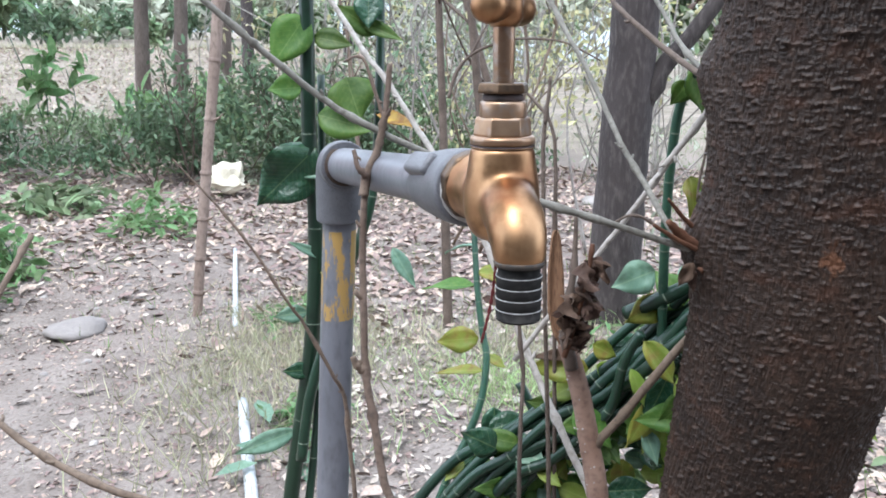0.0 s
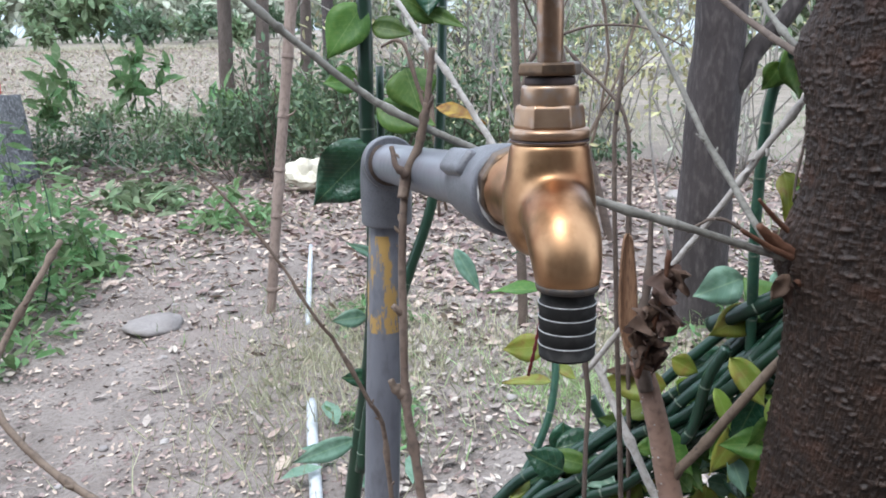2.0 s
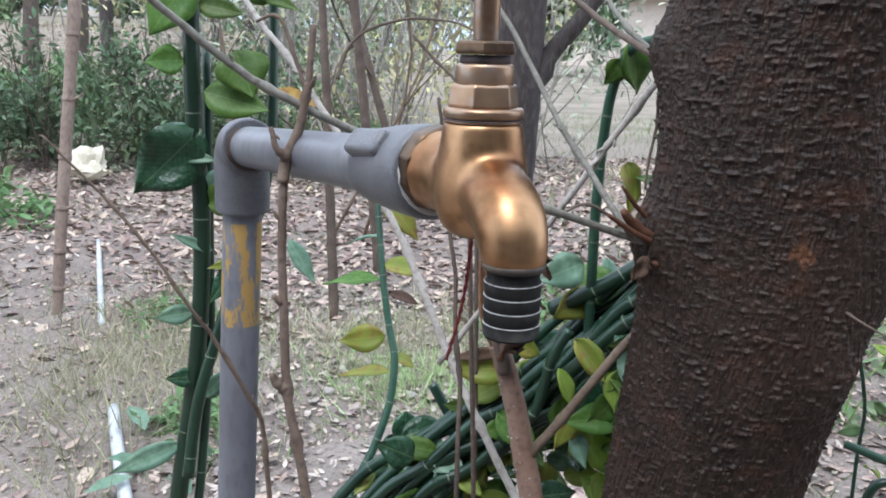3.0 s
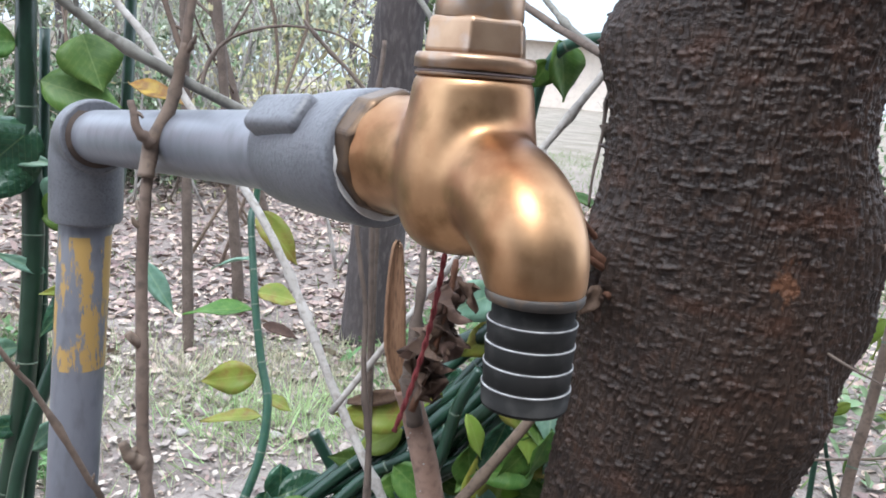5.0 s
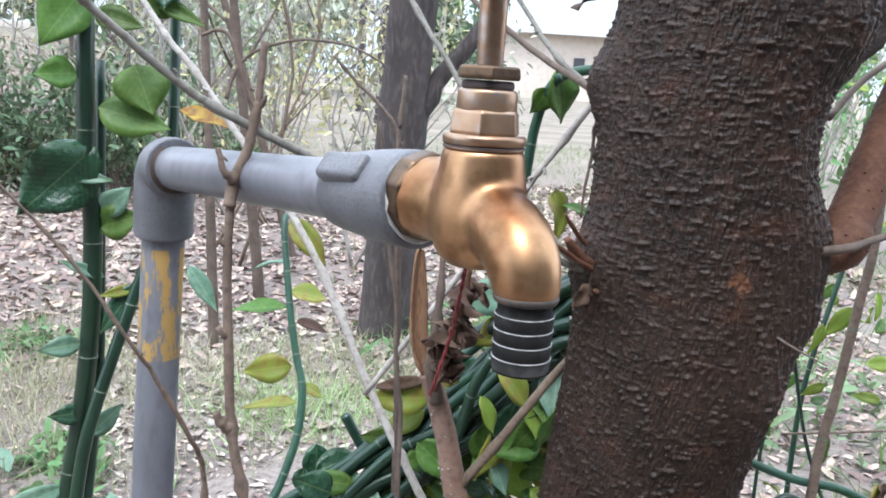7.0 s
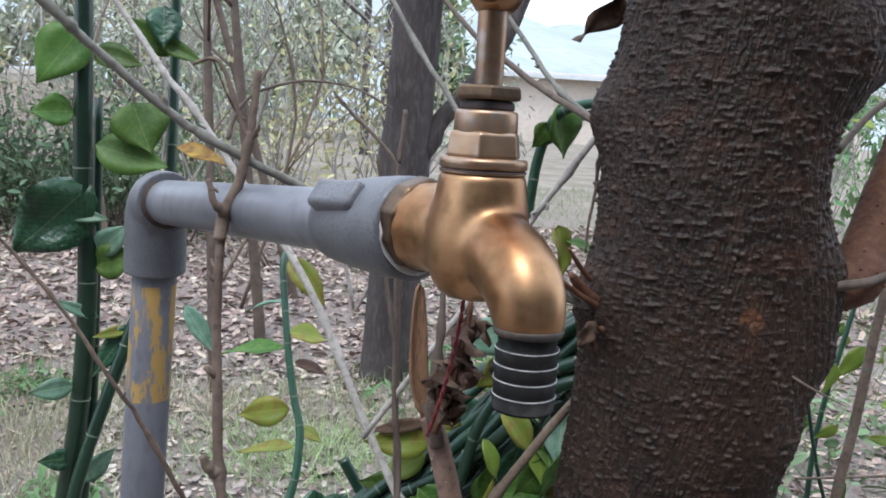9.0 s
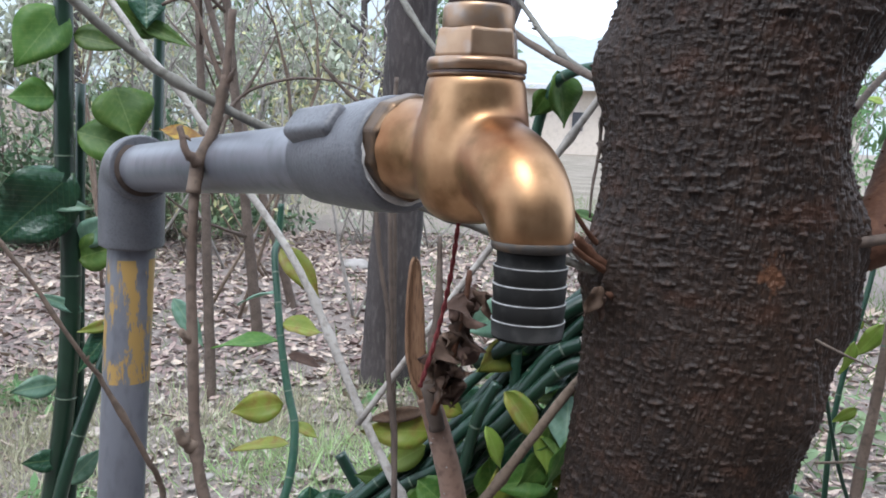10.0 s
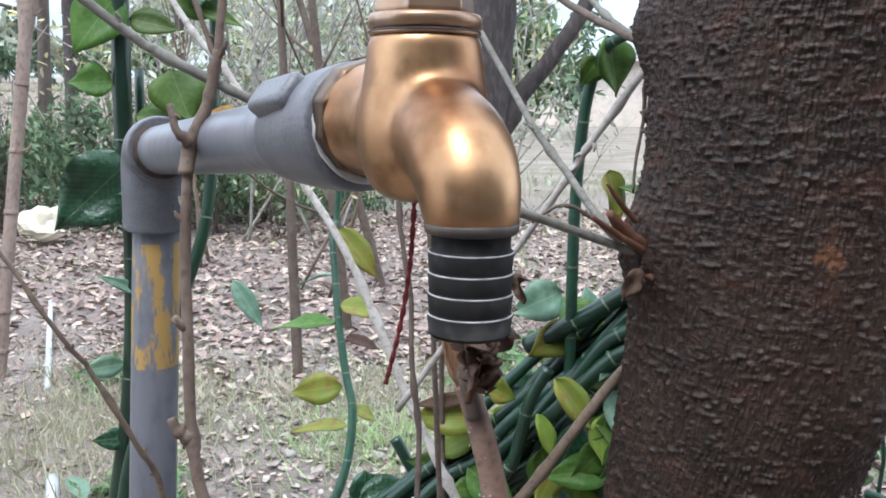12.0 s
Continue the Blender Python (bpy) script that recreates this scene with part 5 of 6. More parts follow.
# ---- growth beyond the trunk, to the right ----
right = thing("slender_shrub", "slender shrub with grey-green stems and light green leaves", "shrub")
rnd = random.Random(77)
for k, (pts, r, m) in enumerate((
        ([(0.44, 0.56, 0.60), (0.424, 0.538, 0.472), (0.411, 0.530, 0.424), (0.395, 0.521, 0.362), (0.382, 0.515, 0.317), (0.370, 0.505, 0.260), (0.35, 0.50, -0.02)], 0.0032, TWIG),
        ([(0.316, 0.484, 0.554), (0.356, 0.504, 0.578), (0.405, 0.520, 0.602), (0.47, 0.54, 0.64)], 0.0021, TWIG),
        ([(0.335, 0.530, 0.305), (0.364, 0.515, 0.296), (0.392, 0.505, 0.292), (0.415, 0.496, 0.283), (0.45, 0.484, 0.27)], 0.0030, STEM_MID),
        ([(0.340, 0.514, 0.24), (0.350, 0.516, 0.277), (0.364, 0.512, 0.282), (0.380, 0.504, 0.268), (0.41, 0.49, 0.255)], 0.0030, STEM),
        ([(0.50, 0.62, 0.54), (0.46, 0.60, 0.43), (0.43, 0.59, 0.33), (0.42, 0.58, 0.2), (0.41, 0.58, -0.02)], 0.0020, STEM_MID),
        ([(0.38, 0.56, 0.40), (0.42, 0.57, 0.30), (0.46, 0.57, 0.22)], 0.0014, STEM_MID),
        ([(0.33, 0.55, 0.42), (0.36, 0.55, 0.33), (0.37, 0.56, 0.26), (0.38, 0.56, 0.0)], 0.0013, STEM_MID),
        ([(0.36, 0.53, 0.325), (0.41, 0.53, 0.322), (0.46, 0.53, 0.320)], 0.0009, TWIG))):
    green_stem(right, pts, r, r * 1.15, m, 0.09, 500 + k)
for k in range(135):
    c = Vector((rnd.uniform(0.33, 0.62), rnd.uniform(0.53, 0.80), rnd.uniform(0.22, 0.60)))
    d = Vector((rnd.uniform(-1, 1), rnd.uniform(-0.6, 0.6), rnd.uniform(-1, 0.5))).normalized() * rnd.uniform(0.016, 0.032)
    leaf(right, c, c + d, d.length * 0.42, rnd.choice((LEAF_LIME, WEED, LEAF_LIME, LEAF, LEAF_LIME)), (rnd.uniform(-0.5, 0.5), -1, 0.7), 0, 0.2, 0.2, 0.08, 600 + k)
leaf(right, (0.415, 0.49, 0.30), (0.39, 0.48, 0.25), 0.026, LEAF_YELLOW, FACE, 0, 0.2, 0.2, 0.1, 700)
leaf(right, (0.418, 0.488, 0.302), (0.412, 0.486, 0.288), 0.012, LEAF_DRY, FACE, 0, 0.4, 0.2, 0.2, 701)


# ---- things on the ground ----
def white_pipe(pts, label, r=0.0088):
    bm = bmesh.new()
    tube(bm, pts, r, sides=16, per=4)
    ob = solid("white_pipe", bm, WHITE_PIPE, label, "pipe", "white pipes on the ground")
    return ob


white_pipe([(-0.337, 1.290, 0.012), (-0.30, 1.15, 0.010), (-0.258, 1.003, 0.008), (-0.21, 0.82, 0.006)], "white plastic pipe lying half sunk in the soil")
white_pipe([(-0.630, 2.425, 0.012), (-0.54, 2.06, 0.010), (-0.455, 1.715, 0.004)], "white plastic pipe lying farther along the path", 0.0066)

def build_stake():
    """A leaning bamboo culm with swollen joints and a few side stubs."""
    ob = thing("stake", "knotty brown bamboo stake standing in the ground", "stake")
    line = [(-0.570, 1.81, -0.04), (-0.560, 1.83, 0.10), (-0.545, 1.88, 0.32), (-0.517, 1.93, 0.62), (-0.490, 1.98, 0.95), (-0.465, 2.0, 1.3)]
    bm = bmesh.new()
    tube(bm, line, 0.0110, 0.0145, 12, 6, 0.05, 2, 3)
    culm = part("culm", bm, STAKE, ob)
    run = smooth_line(line, 40)
    for k in range(12, len(run) - 2, 17):
        q = (run[k + 1] - run[k]).normalized()
        bm = bmesh.new()
        tube(bm, [run[k] - q * 0.005, run[k], run[k] + q * 0.004], 0.0142, 0.0138, 12, 2)
        part("joint", bm, STAKE, culm)
        if k % 2:
            bm = bmesh.new()
            tube(bm, [run[k] + Vector((0.010, -0.004, 0)), run[k] + Vector((0.022, -0.006, 0.004)), run[k] + Vector((0.032, -0.006, 0.014))], 0.0035, 0.0010, 6, 3)
            part("side_stub", bm, STAKE, culm)


build_stake()

bm = bmesh.new()
bmesh.ops.create_icosphere(bm, subdivisions=3, radius=0.082)
for v in bm.verts:
    k = noise.noise(v.co * 19) * 0.55 + noise.noise(v.co * 40) * 0.25
    v.co = Vector((v.co.x * 1.05, v.co.y * 0.7, (v.co.z if v.co.z > 0 else v.co.z * 0.5) * 0.95)) * (1 + k)
bm.transform(Matrix.Translation((-0.90, 3.42, 0.065 + float(rise(-0.9, 3.42)))))
solid("crumpled_bag", bm, BAG, "crumpled pale paper bag lying on dry leaves", "bag", smooth=False)


def stone(x, y, s, flat, seed, material=STONE, label="grey stone lying on the soil"):
    bm = bmesh.new()
    bmesh.ops.create_icosphere(bm, subdivisions=3, radius=s)
    o = Vector((seed * 3.1, seed * 1.7, 0))
    for v in bm.verts:
        v.co *= 1 + 0.35 * noise.noise(v.co / s * 1.2 + o) + 0.1 * noise.noise(v.co / s * 4 + o)
        v.co.z *= flat
    bm.transform(Matrix.Translation((x, y, float(rise(x, y)) + s * flat * 0.25)) @ pose(0, 0, 0, 0, 0, seed * 50))
    solid("stone", bm, material, label, "stone", "stones on the soil")


stone(-0.818, 1.74, 0.065, 0.35, 1, label="flat grey stone on the path")
rnd = random.Random(5)
for k in range(70):
    stone(rnd.uniform(-1.25, 0.25), rnd.uniform(0.85, 2.2), rnd.uniform(0.003, 0.011), 0.6, 10 + k, label="small pale pebble on bare soil")
stone(0.62, 3.3, 0.06, 0.5, 70, label="pale stone on the grass")


def pillar():
    """Red painted brick pillar on a wider stained concrete plinth."""
    ob = thing("brick_pillar", "red painted brick pillar on a stained concrete plinth", "pillar")
    bm = bmesh.new()
    x1, y0 = -2.33, 3.12
    bmesh.ops.create_cube(bm, size=1, matrix=Matrix.Translation((x1 - 0.32, y0 + 0.34, 0.19)) @ Matrix.Diagonal((0.62, 0.60, 0.48, 1)))
    bmesh.ops.subdivide_edges(bm, edges=bm.edges, cuts=14, use_grid_fill=True)
    for v in bm.verts:
        w = max(0.0, 0.42 - v.co.z) * 0.10
        v.co.x += w if v.co.x > x1 - 0.32 else -w
        v.co += Vector((noise.noise(v.co * 9), noise.noise(v.co * 9 + Vector((5, 0, 0))), noise.noise(v.co * 9 + Vector((0, 7, 0))))) * 0.012
    part("plinth", bm, PLINTH, ob, "rough dark stained concrete plinth")
    bm = bmesh.new()
    bmesh.ops.create_cube(bm, size=1, matrix=Matrix.Translation((x1 - 0.35, y0 + 0.345, 1.05)) @ Matrix.Diagonal((0.52, 0.52, 1.26, 1)))
    part("core", bm, MORTAR, ob, "red painted mortar", smooth=False)
    bm = bmesh.new()
    bmesh.ops.create_cube(bm, size=1, matrix=Matrix.Diagonal((0.252, 0.018, 0.082, 1)))
    bmesh.ops.bevel(bm, geom=bm.edges, offset=0.005, segments=2, affect="EDGES", profile=0.6)
    long_brick = mesh_of("brick", bm, BRICK)
    bm = bmesh.new()
    bmesh.ops.create_cube(bm, size=1, matrix=Matrix.Diagonal((0.122, 0.018, 0.082, 1)))
    bmesh.ops.bevel(bm, geom=bm.edges, offset=0.005, segments=2, affect="EDGES", profile=0.6)
    half_brick = mesh_of("half_brick", bm, BRICK)
    rnd = random.Random(3)
    for c in range(13):
        z = 0.475 + 0.094 * c
        for face in range(2):
            slots = [(-0.13, long_brick), (0.13, long_brick)] if (c + face) % 2 else [(-0.195, half_brick), (0.0, long_brick), (0.195, half_brick)]
            for s, me in slots:
                b = new("brick", me)
                b.parent = ob
                if face == 0:
                    b.matrix_basis = pose(x1 - 0.35 + s, y0 + 0.083 - rnd.uniform(0, 0.003), z, rnd.uniform(-1, 1), rnd.uniform(-1, 1), 0)
                else:
                    b.matrix_basis = pose(x1 - 0.088 + rnd.uniform(0, 0.003), y0 + 0.345 + s, z, 0, 0, 90)


pillar()


# ---- plants beyond ----
def leaf_cloud(parent, name, count, centre, spread, size, material, seed, tilt=0.9, template=BLADE, hollow=0.0):
    rng = np.random.default_rng(seed)
    p = rng.normal(0, 1, (count, 3))
    p /= np.linalg.norm(p, axis=1)[:, None] + 1e-6
    p *= (hollow + (1 - hollow) * rng.uniform(0, 1, (count, 1)) ** 0.45)
    # uneven outline: clumps drawn towards a few random centres
    clump = rng.normal(0, 0.65, (max(4, count // 60), 3))
    p = p * 0.55 + clump[rng.integers(0, len(clump), count)] * 0.6
    p = p * np.array(spread) + np.array(centre)
    p[:, 2] = np.maximum(p[:, 2], rise(p[:, 0], p[:, 1]) + 0.01)
    ob = new(name, cloud_mesh(name, template, BLADE_F, poses(p, rng.uniform(*size, count), rng, tilt), material))
    ob.parent = parent
    return ob


def shrub(x, y, w, h, count, size, material, seed, label, stems=7, wood=THICKET, group="shrubs along the bank", lean=0.3):
    ob = thing("shrub", label, "shrub", group)
    rnd = random.Random(seed)
    z = float(rise(x, y))
    for k in range(stems):
        bm = bmesh.new()
        a = rnd.uniform(0, 6.28)
        top = Vector((x + math.cos(a) * w * rnd.uniform(0.1, 0.7), y + math.sin(a) * w * rnd.uniform(0.1, 0.6), z + h * rnd.uniform(0.6, 1.0)))
        base = Vector((x + rnd.uniform(-0.1, 0.1) * w, y + rnd.uniform(-0.1, 0.1) * w, z - 0.02))
        mid = base.lerp(top, 0.5) + Vector((rnd.uniform(-lean, lean) * w * 1.3, 0, h * 0.05))
        r = 0.0035 * h + 0.0014
        line = tube(bm, [base, mid, top], r, r * 0.35, 5, 4, 0.1, 1, seed + k)
        for j in range(3):
            s = line[rnd.randrange(2, len(line) - 1)]
            e = s + Vector((rnd.uniform(-1, 1) * w * 0.35, rnd.uniform(-1, 1) * w * 0.3, rnd.uniform(0.05, 0.3) * h))
            tube(bm, [s, s.lerp(e, 0.5) + Vector((0, 0, 0.02)), e], r * 0.4, r * 0.2, 4, 2, 0, 0, seed)
        part("stem", bm, wood, ob)
    if count:
        leaf_cloud(ob, "foliage", count, (x, y, z + h * 0.55), (w * 0.6, w * 0.5, h * 0.45), size, material, seed)
    return ob


rnd = random.Random(15)
# bank of bushes behind the path, on the left
for k in range(17):
    x = -2.9 + 0.20 * k + rnd.uniform(-0.1, 0.1)
    y = 3.95 + rnd.uniform(-0.25, 0.7) - 0.10 * max(0, x)
    shrub(x, y, rnd.uniform(0.34, 0.50), rnd.uniform(0.16, 0.36), 420, (0.025, 0.055), (SHRUB_DARK, SHRUB, SHRUB)[k % 3], 700 + k, "low leafy green shrub on the bank")
# denser dark growth along the bank's foot
foot = random.Random(99)
for k in range(12):
    x = -1.30 + 0.115 * k + foot.uniform(-0.05, 0.05)
    shrub(x, 3.75 + foot.uniform(-0.2, 0.4), foot.uniform(0.28, 0.42), foot.uniform(0.35, 0.75), 420, (0.025, 0.055), (SHRUB_DARK, SHRUB_DARK, SHRUB)[k % 3], 730 + k, "leafy dark green shrub on the bank", 5, TWIG_DARK)
# tall pale weeds
for k, (x, y, h) in enumerate(((-2.05, 4.3, 0.75), (-1.55, 4.15, 0.40), (-2.5, 4.2, 0.5), (-1.25, 4.5, 0.35))):
    shrub(x, y, 0.26, h, 80, (0.08, 0.14), WEED, 760 + k, "tall weed with broad pale green leaves", 3, STEM_MID)
# upright weeds beside the path
for k in range(13):
    x, y = -1.34 + rnd.uniform(-0.22, 0.24), 1.45 + rnd.uniform(-0.2, 0.75)
    shrub(x, y, 0.09, rnd.uniform(0.16, 0.36), 70, (0.03, 0.055), rnd.choice((WEED, SHRUB, WEED)), 770 + k, "upright leafy weed beside the path", 2, STEM_MID, group="weeds beside the path")
# thicket behind the tap
for k in range(15):
    x = -0.75 + 0.135 * k + rnd.uniform(-0.06, 0.06)
    y = rnd.uniform(3.0, 5.2)
    shrub(x, y, rnd.uniform(0.6, 1.0), rnd.uniform(0.7, 1.7), rnd.choice((130, 220, 320)), (0.03, 0.06), rnd.choice((SHRUB_HAZY, SHRUB_YELLOW, SHRUB, SHRUB_HAZY)), 800 + k, "thin grey-stemmed bush with sparse leaves", 5, group="bare bushes behind the tap")
for k in range(9):
    x, y = rnd.uniform(-0.7, 0.9), rnd.uniform(5.0, 8.5)
    shrub(x, y, rnd.uniform(0.7, 1.2), rnd.uniform(1.2, 2.6), 600, (0.04, 0.09), rnd.choice((SHRUB_HAZY, SHRUB_HAZY, SHRUB_YELLOW, SHRUB_HAZY)), 840 + k, "dense green bush at the garden's edge", 6, group="bushes at the edge")
brush = random.Random(64)
for k in range(6):
    shrub(-0.28 + 0.15 * k + brush.uniform(-0.06, 0.06), brush.uniform(2.3, 3.5), brush.uniform(0.45, 0.7), brush.uniform(0.9, 1.5), 150, (0.014, 0.030), (SHRUB_YELLOW, SHRUB_HAZY)[k % 2], 1300 + k, "thin-twigged bush with few pale yellow leaves", 2, (TWIG, THICKET)[k % 2], "bare bushes behind the tap", 0.5)
# loose growth to the right of the trunk
for k in range(16):
    x, y = rnd.uniform(1.0, 4.6), rnd.uniform(2.2, 5.5)
    if x / y < 0.52:
        x = y * rnd.uniform(0.55, 1.0)
    shrub(x, y, rnd.uniform(0.3, 0.6), rnd.uniform(0.5, 1.3), 260, (0.03, 0.07), rnd.choice((SHRUB, WEED, SHRUB)), 870 + k, "light green bush beyond the near tree", 5, group="bushes beyond the tree")
for k in range(9):
    x = 5.0 + 1.6 * k
    shrub(x, 12 + rnd.uniform(-2, 2) - 0.3 * k, rnd.uniform(0.9, 1.5), rnd.uniform(1.5, 2.8), 420, (0.12, 0.24), rnd.choice((SHRUB_DARK, SHRUB)), 890 + k, "green bush along the far edge", 4, group="far bushes")
# hedge and shrubs far over the field
for k in range(22):
    x = -9.5 + 0.42 * k + rnd.uniform(-0.2, 0.2)
    shrub(x, 11.5 + rnd.uniform(-0.6, 2.5), rnd.uniform(0.35, 0.6), rnd.uniform(0.4, 0.9), 260, (0.09, 0.16), rnd.choice((SHRUB_DARK, SHRUB, SHRUB_DARK)), 900 + k, "rounded shrub across the field", 3, group="field shrubs")
for k in range(16):
    x = -13 + 1.25 * k + rnd.uniform(-0.4, 0.4)
    shrub(x, 17 + rnd.uniform(-1, 4), rnd.uniform(1.2, 1.9), rnd.uniform(2.4, 4.4) * (0.42 if k < 8 else 1.0), 900, (0.22, 0.42), rnd.choice((SHRUB_HAZY, SHRUB)), 950 + k, "broad green bush far over the field", 4, group="far bushes")


def tree(x, y, r, h, label, seed, lean=(0, 0), limbs=5, leaves=0, material=SHRUB, fork=None, sides=12, bark=FAR_BARK):
    ob = thing("tree", label, "tree", "trees beyond the tap")
    rnd = random.Random(seed)
    z = float(rise(x, y))
    bm = bmesh.new()
    pts = [Vector((x + lean[0] * t + rnd.uniform(-0.15, 0.15) * r, y + lean[1] * t, z - 0.05 + h * t)) for t in (0, 0.08, 0.25, 0.45, 0.7, 1.0)]
    pts[0] += Vector((0, 0, -0.05))
    tube(bm, pts, r * 1.12, r * 0.60, sides, 8, 0.05, 0, seed, r * 0.03)
    part("trunk", bm, bark, ob)
    for k in range(limbs):
        s = pts[2].lerp(pts[5], rnd.random())
        a = rnd.uniform(0, 6.28)
        e = s + Vector((math.cos(a) * h * 0.28, math.sin(a) * h * 0.25, h * rnd.uniform(0.08, 0.3)))
        bm = bmesh.new()
        tube(bm, [s, s.lerp(e, 0.5) + Vector((0, 0, -0.02 * h)), e], r * 0.35, r * 0.1, 6, 4, 0.08, 2, seed + k)
        part("limb", bm, bark, ob)
    for chain, r0, r1 in fork or ():
        bm = bmesh.new()
        tube(bm, chain, r0, r1, 10, 5, 0.05, 2, seed)
        part("limb", bm, bark, ob)
    if leaves:
        leaf_cloud(ob, "crown", leaves, (x + lean[0], y + lean[1], z + h * 0.9), (h * 0.4, h * 0.4, h * 0.3), (0.05, 0.11), material, seed)
    return ob


tree(0.383, 1.775, 0.056, 2.2, "dark grey-brown tree trunk with a forked limb", 31, (0.03, -0.10), 2, 0,
     fork=[([(0.40, 1.75, 0.42), (0.45, 1.74, 0.55), (0.52, 1.73, 0.64), (0.60, 1.72, 0.78), (0.70, 1.72, 1.1)], 0.021, 0.014)], sides=20)
tree(-1.79, 4.98, 0.046, 2.6, "slim brown tree standing on the bank", 32, (0.10, 0.0), 6, 60, bark=BARK_MID)
tree(-1.60, 5.02, 0.044, 2.6, "slim brown tree beside its neighbour", 33, (0.16, 0.1), 7, 60, bark=BARK_MID)
tree(-1.46, 5.6, 0.040, 2.8, "grey-brown tree standing on the bank", 34, (0.10, 0.0), 6, 60, bark=BARK_MID)
tree(0.012, 1.74, 0.011, 1.1, "thin brown sapling behind the tap", 35, (-0.03, 0.12), 3, 0, bark=TWIG_DARK)
tree(0.14, 2.12, 0.014, 1.3, "young thin grey-brown sapling", 36, (-0.12, 0.1), 4, 0, bark=TWIG_DARK)
tree(0.30, 2.6, 0.014, 1.6, "crooked thin grey sapling", 37, (-0.45, 0.2), 5, 40, SHRUB_YELLOW, bark=TWIG_DARK)
for k in range(7):
    x, y = rnd.uniform(-2.0, 2.4), rnd.uniform(7, 12)
    tree(x, y, rnd.uniform(0.04, 0.07), rnd.uniform(2.5, 4.5), "grey tree among the bushes", 300 + k, (rnd.uniform(-0.2, 0.2), 0), 5, 260)


# ---- weeds, grass and fallen leaves ----
def weed_patch(cx, cy, rx, ry, count, size, material, label, seed, high=0.12):
    rng = np.random.default_rng(seed)
    a, q = rng.uniform(0, 6.283, count), np.sqrt(rng.uniform(0, 1, count))
    q = np.abs(q * (0.85 + 0.18 * np.sin(3 * a + seed) + 0.12 * np.sin(7 * a + 2 * seed)) + rng.normal(0, 0.10, count))
    x, y = cx + rx * q * np.cos(a), cy + ry * q * np.sin(a)
    z = rise(x, y) + rng.uniform(0.0, 1, count) ** 1.5 * high * np.clip(1.1 - q, 0.08, 1.1)
    me = cloud_mesh("weeds", BLADE, BLADE_F, poses(np.stack([x, y, z + 0.006], -1), rng.uniform(*size, count), rng, 0.5), material)
    return tagged(new("weeds", me), label, "weeds", kind="stuff")


weed_patch(-1.30, 1.55, 0.31, 0.50, 1800, (0.02, 0.055), WEED, "bright green weeds beside the path", 1, 0.30)
weed_patch(-1.36, 2.1, 0.28, 0.4, 950, (0.03, 0.065), WEED, "taller leafy weeds by the plinth", 2, 0.42)
weed_patch(-0.98, 2.75, 0.16, 0.2, 240, (0.03, 0.06), WEED, "small green weeds among dry leaves", 3, 0.16)
weed_patch(-1.5, 3.15, 0.25, 0.2, 240, (0.05, 0.10), SHRUB, "low broad-leaved weeds on the bank", 4, 0.14)
weed_patch(-0.20, 1.22, 0.07, 0.12, 260, (0.012, 0.03), WEED, "small green weeds by the white pipe", 5, 0.04)
scatter("grass", 11000, (-0.2, 0.6), (1.1, 1.85), (0.02, 0.06), GRASS_FRESH, "fresh light green grass behind the tap", "grass", 51,
        lambda x, y: np.clip(1.2 * patch(x, y, 0.16, 1.36, 0.13, 0.10) + 0.05, 0, 1), STRAW, STRAW_F, 0.5, 0)
weed_patch(-0.32, 1.74, 0.12, 0.10, 220, (0.012, 0.03), WEED, "green weeds at the white pipe's end", 7, 0.05)
weed_patch(0.55, 1.6, 0.3, 0.3, 420, (0.015, 0.04), WEED, "green weeds behind the trunk", 8, 0.10)
weed_patch(-0.25, 1.10, 0.10, 0.10, 9, (0.05, 0.08), LEAF_BLUE, "broad pale grey-green leaves on the soil", 9, 0.05)

scatter("fallen_leaves", 42000, (-3.2, 2.2), (0.7, 4.4), (0.012, 0.042), LITTER, "brown dry leaves strewn over the soil", "leaves", 41,
        lambda x, y: np.clip((0.10 + 0.9 * np.clip((y - 1.5) / 0.5, 0, 1)) * (1 - 0.9 * bare(x, y)), 0, 1))
scatter("fallen_leaves", 2600, (-2.6, 1.5), (0.75, 3.9), (0.010, 0.034), LITTER_PALE, "pale dry leaves scattered on the path", "leaves", 42,
        lambda x, y: 0.25 + 0.5 * np.clip((y - 1.5) / 0.5, 0, 1))
scatter("fallen_leaves", 2300, (-0.22, 0.75), (0.95, 1.9), (0.008, 0.026), LITTER_PALE, "pale dry leaves on soil behind the tap", "leaves", 47, None)
scatter("fallen_leaves", 4200, (0.3, 1.6), (0.7, 2.2), (0.012, 0.035), LITTER, "brown dry leaves round the near tree", "leaves", 48, None)
weed_patch(0.95, 1.35, 0.45, 0.5, 550, (0.02, 0.05), SHRUB, "low tangled weeds beyond the near tree", 10, 0.14)
scatter("grass", 4000, (0.4, 2.6), (0.8, 2.6), (0.03, 0.08), GRASS, "rough grass beyond the near tree", "grass", 50,
        lambda x, y: 0.7 * np.clip((x / y - 0.3) * 4, 0, 1), STRAW, STRAW_F, 0.5, 0)
scatter("soil_crumbs", 21000, (-1.5, 0.8), (0.75, 2.2), (0.004, 0.016), LITTER, "crumbs of bark and leaf on bare soil", "debris", 49, None, lift=0.001)
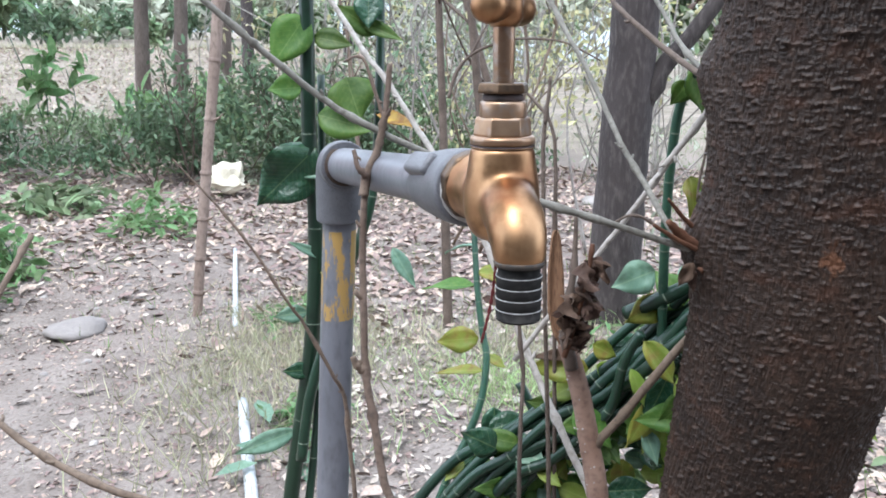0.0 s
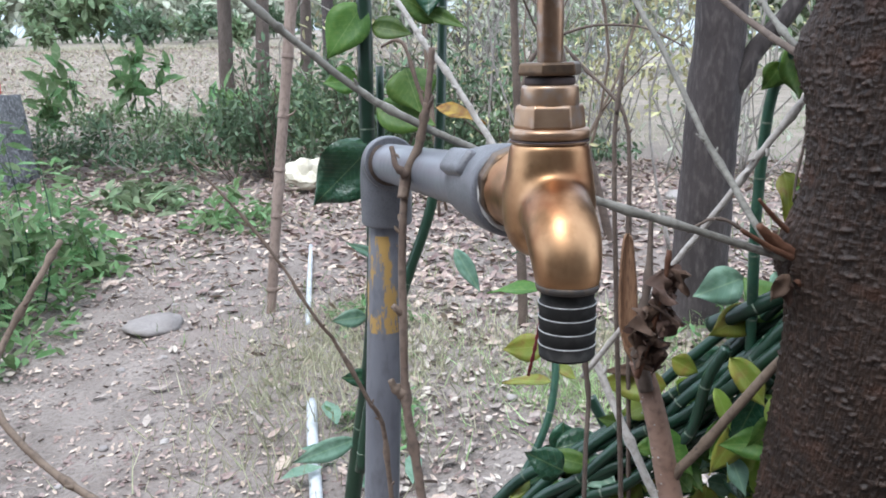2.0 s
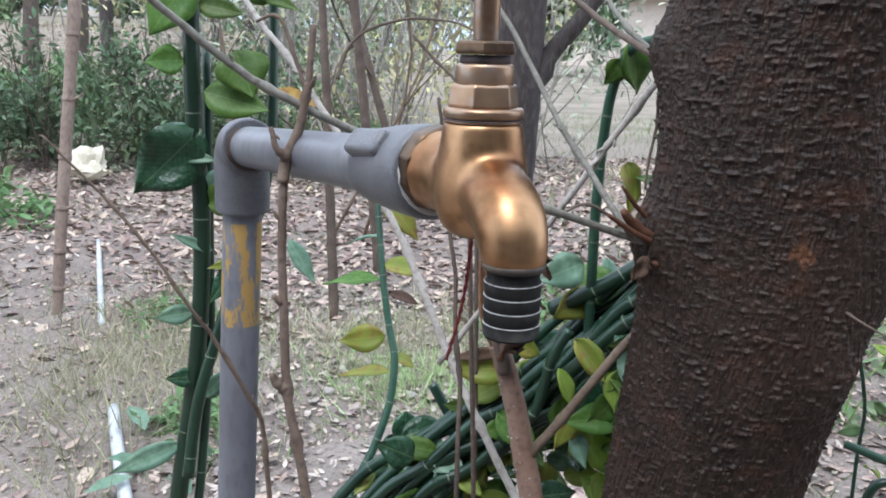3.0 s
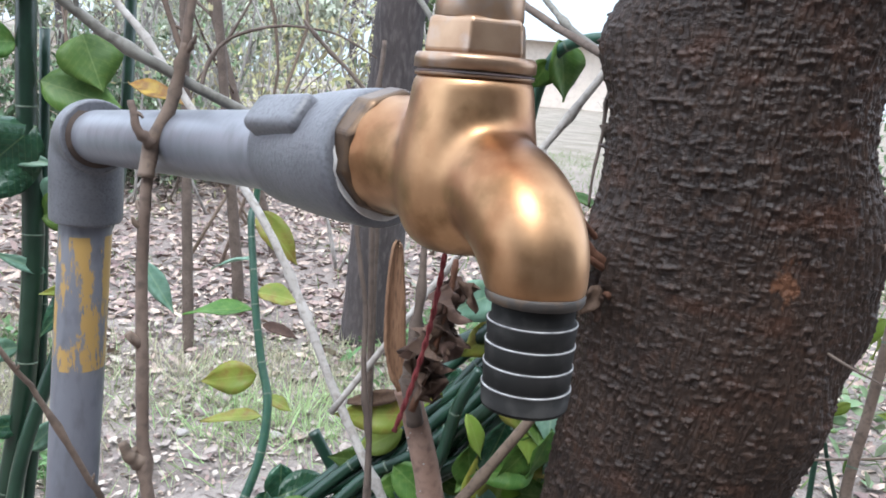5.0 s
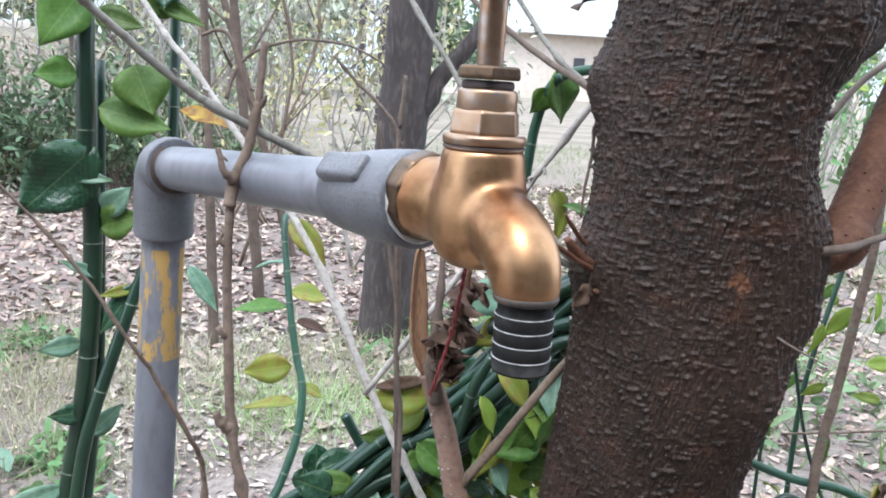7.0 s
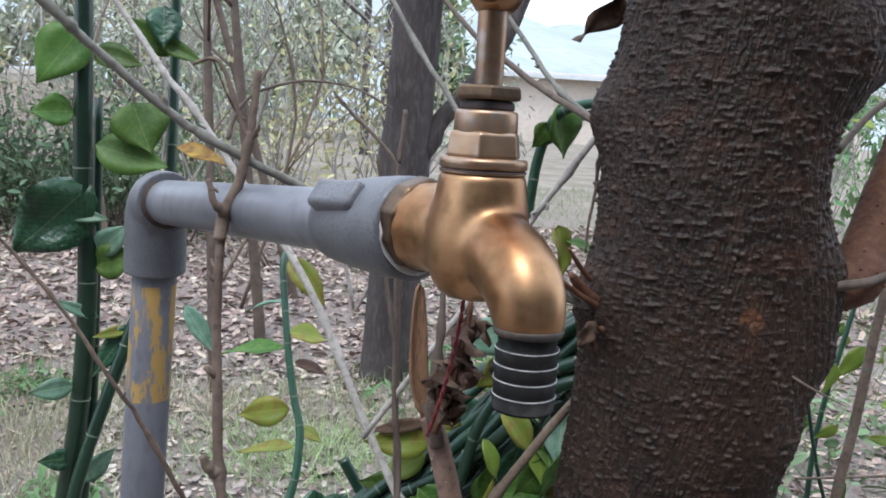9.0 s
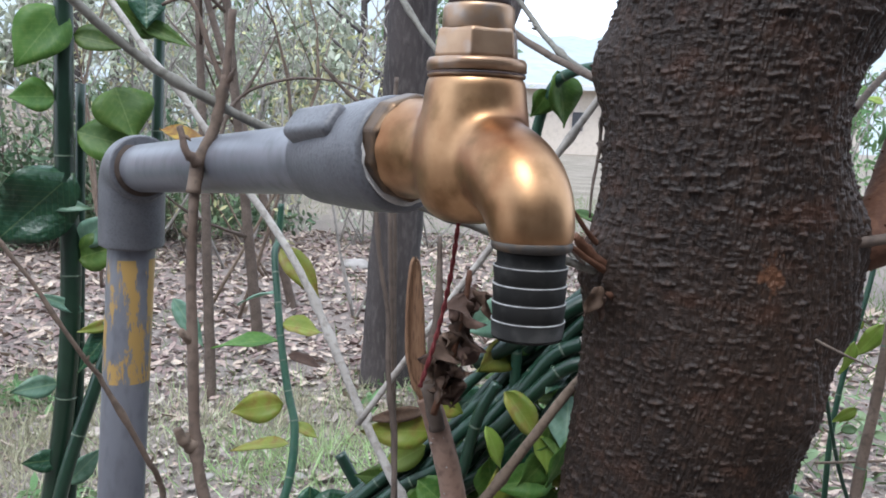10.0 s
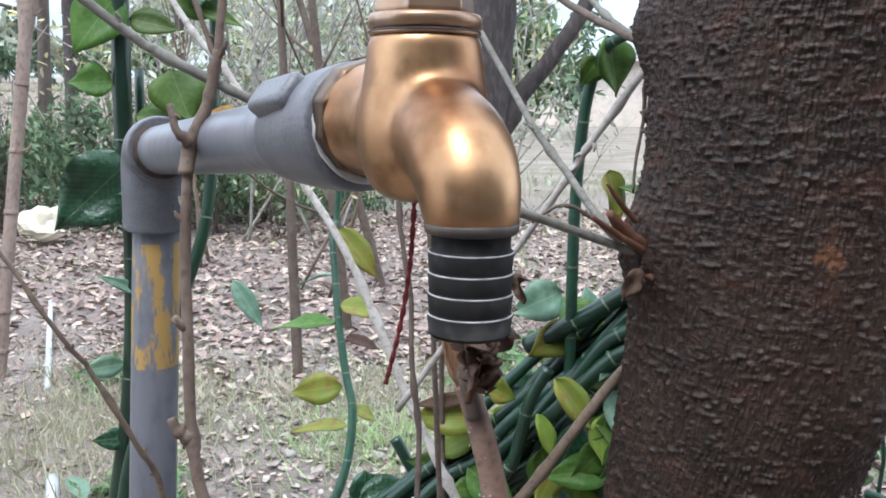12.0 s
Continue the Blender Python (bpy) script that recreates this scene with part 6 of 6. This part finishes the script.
scatter("dry_grass", 40000, (-0.72, 0.85), (0.95, 2.4), (0.022, 0.058), GRASS_DRY, "thin dry grass tufts on the soil", "grass", 43,
        lambda x, y: 0.9 * np.clip(patch(x, y, -0.33, 1.48, 0.17, 0.35) + 0.7 * patch(x, y, 0.2, 1.55, 0.35, 0.2), 0, 1), STRAW, STRAW_F, 0.45, 0)
scatter("grass", 14000, (0.1, 4.5), (1.9, 7.0), (0.03, 0.07), GRASS, "short green grass behind the trees", "grass", 44,
        lambda x, y: np.clip((x / y - 0.12) * 4, 0, 1) * 0.8, STRAW, STRAW_F, 0.5, 0)
scatter("grass", 9000, (-1.7, 0.2), (1.5, 3.6), (0.02, 0.05), GRASS, "short green grass among fallen leaves", "grass", 45,
        lambda x, y: 0.28 * (np.sin(7 * x + 3) * np.sin(6 * y) > 0.1), STRAW, STRAW_F, 0.5, 0)
scatter("fallen_leaves", 22000, (-8, 0.5), (4.2, 11), (0.02, 0.045), LITTER, "dry leaves strewn over the field", "leaves", 52, None)
for k, (cx, cy, rx, ry, m) in enumerate(((-2.3, 4.0, 0.9, 0.5, SHRUB), (-1.2, 4.2, 0.9, 0.6, SHRUB), (-0.3, 4.4, 0.8, 0.6, SHRUB), (-1.8, 5.0, 1.6, 0.6, SHRUB_HAZY), (-0.7, 3.9, 0.6, 0.3, SHRUB_HAZY))):
    weed_patch(cx, cy, rx, ry, 950, (0.02, 0.06), m, "low tangled grey-green weeds over the bank", 60 + k, 0.20)
scatter("field_grass", 12000, (-9, 1), (5.0, 12), (0.05, 0.12), GRASS_DRY, "dry stubble grass of the field", "grass", 46, None, STRAW, STRAW_F, 0.5, 0)


# ---- far building and slope ----
def house():
    ob = thing("house", "long pale plastered house with a grey sheet roof", "house")
    bm = bmesh.new()
    bmesh.ops.create_cube(bm, size=1, matrix=pose(15.5, 27, 1.05, 0, 0, -20) @ Matrix.Diagonal((14, 6, 2.7, 1)))
    part("wall", bm, HOUSE_WALL, ob, smooth=False)
    bm = bmesh.new()
    bmesh.ops.create_cube(bm, size=1, matrix=pose(15.5, 27, 2.50, 4, 0, -20) @ Matrix.Diagonal((15, 7.2, 0.14, 1)))
    part("roof", bm, ROOF, ob, smooth=False)
    for s in (-5.4, -2.2, 1.4, 4.6):
        bm = bmesh.new()
        bmesh.ops.create_cube(bm, size=1, matrix=pose(15.5, 27, 1.0, 0, 0, -20) @ pose(s, -3.0, 0.2) @ Matrix.Diagonal((0.35, 0.12, 0.6, 1)))
        part("window", bm, WINDOW_DARK, ob, smooth=False)


house()
bm = bmesh.new()
bmesh.ops.create_grid(bm, x_segments=80, y_segments=6, size=1, matrix=Matrix.Translation((0, 190, 0)) @ Matrix.Diagonal((260, 90, 1, 1)))
for v in bm.verts:
    t = (v.co.y - 100) / 180
    v.co.z = -1 + 62 * max(0, t) * (0.8 + 0.5 * noise.noise(Vector((v.co.x * 0.012, 3, 0))) + 0.15 * noise.noise(Vector((v.co.x * 0.05, 1, 0))))
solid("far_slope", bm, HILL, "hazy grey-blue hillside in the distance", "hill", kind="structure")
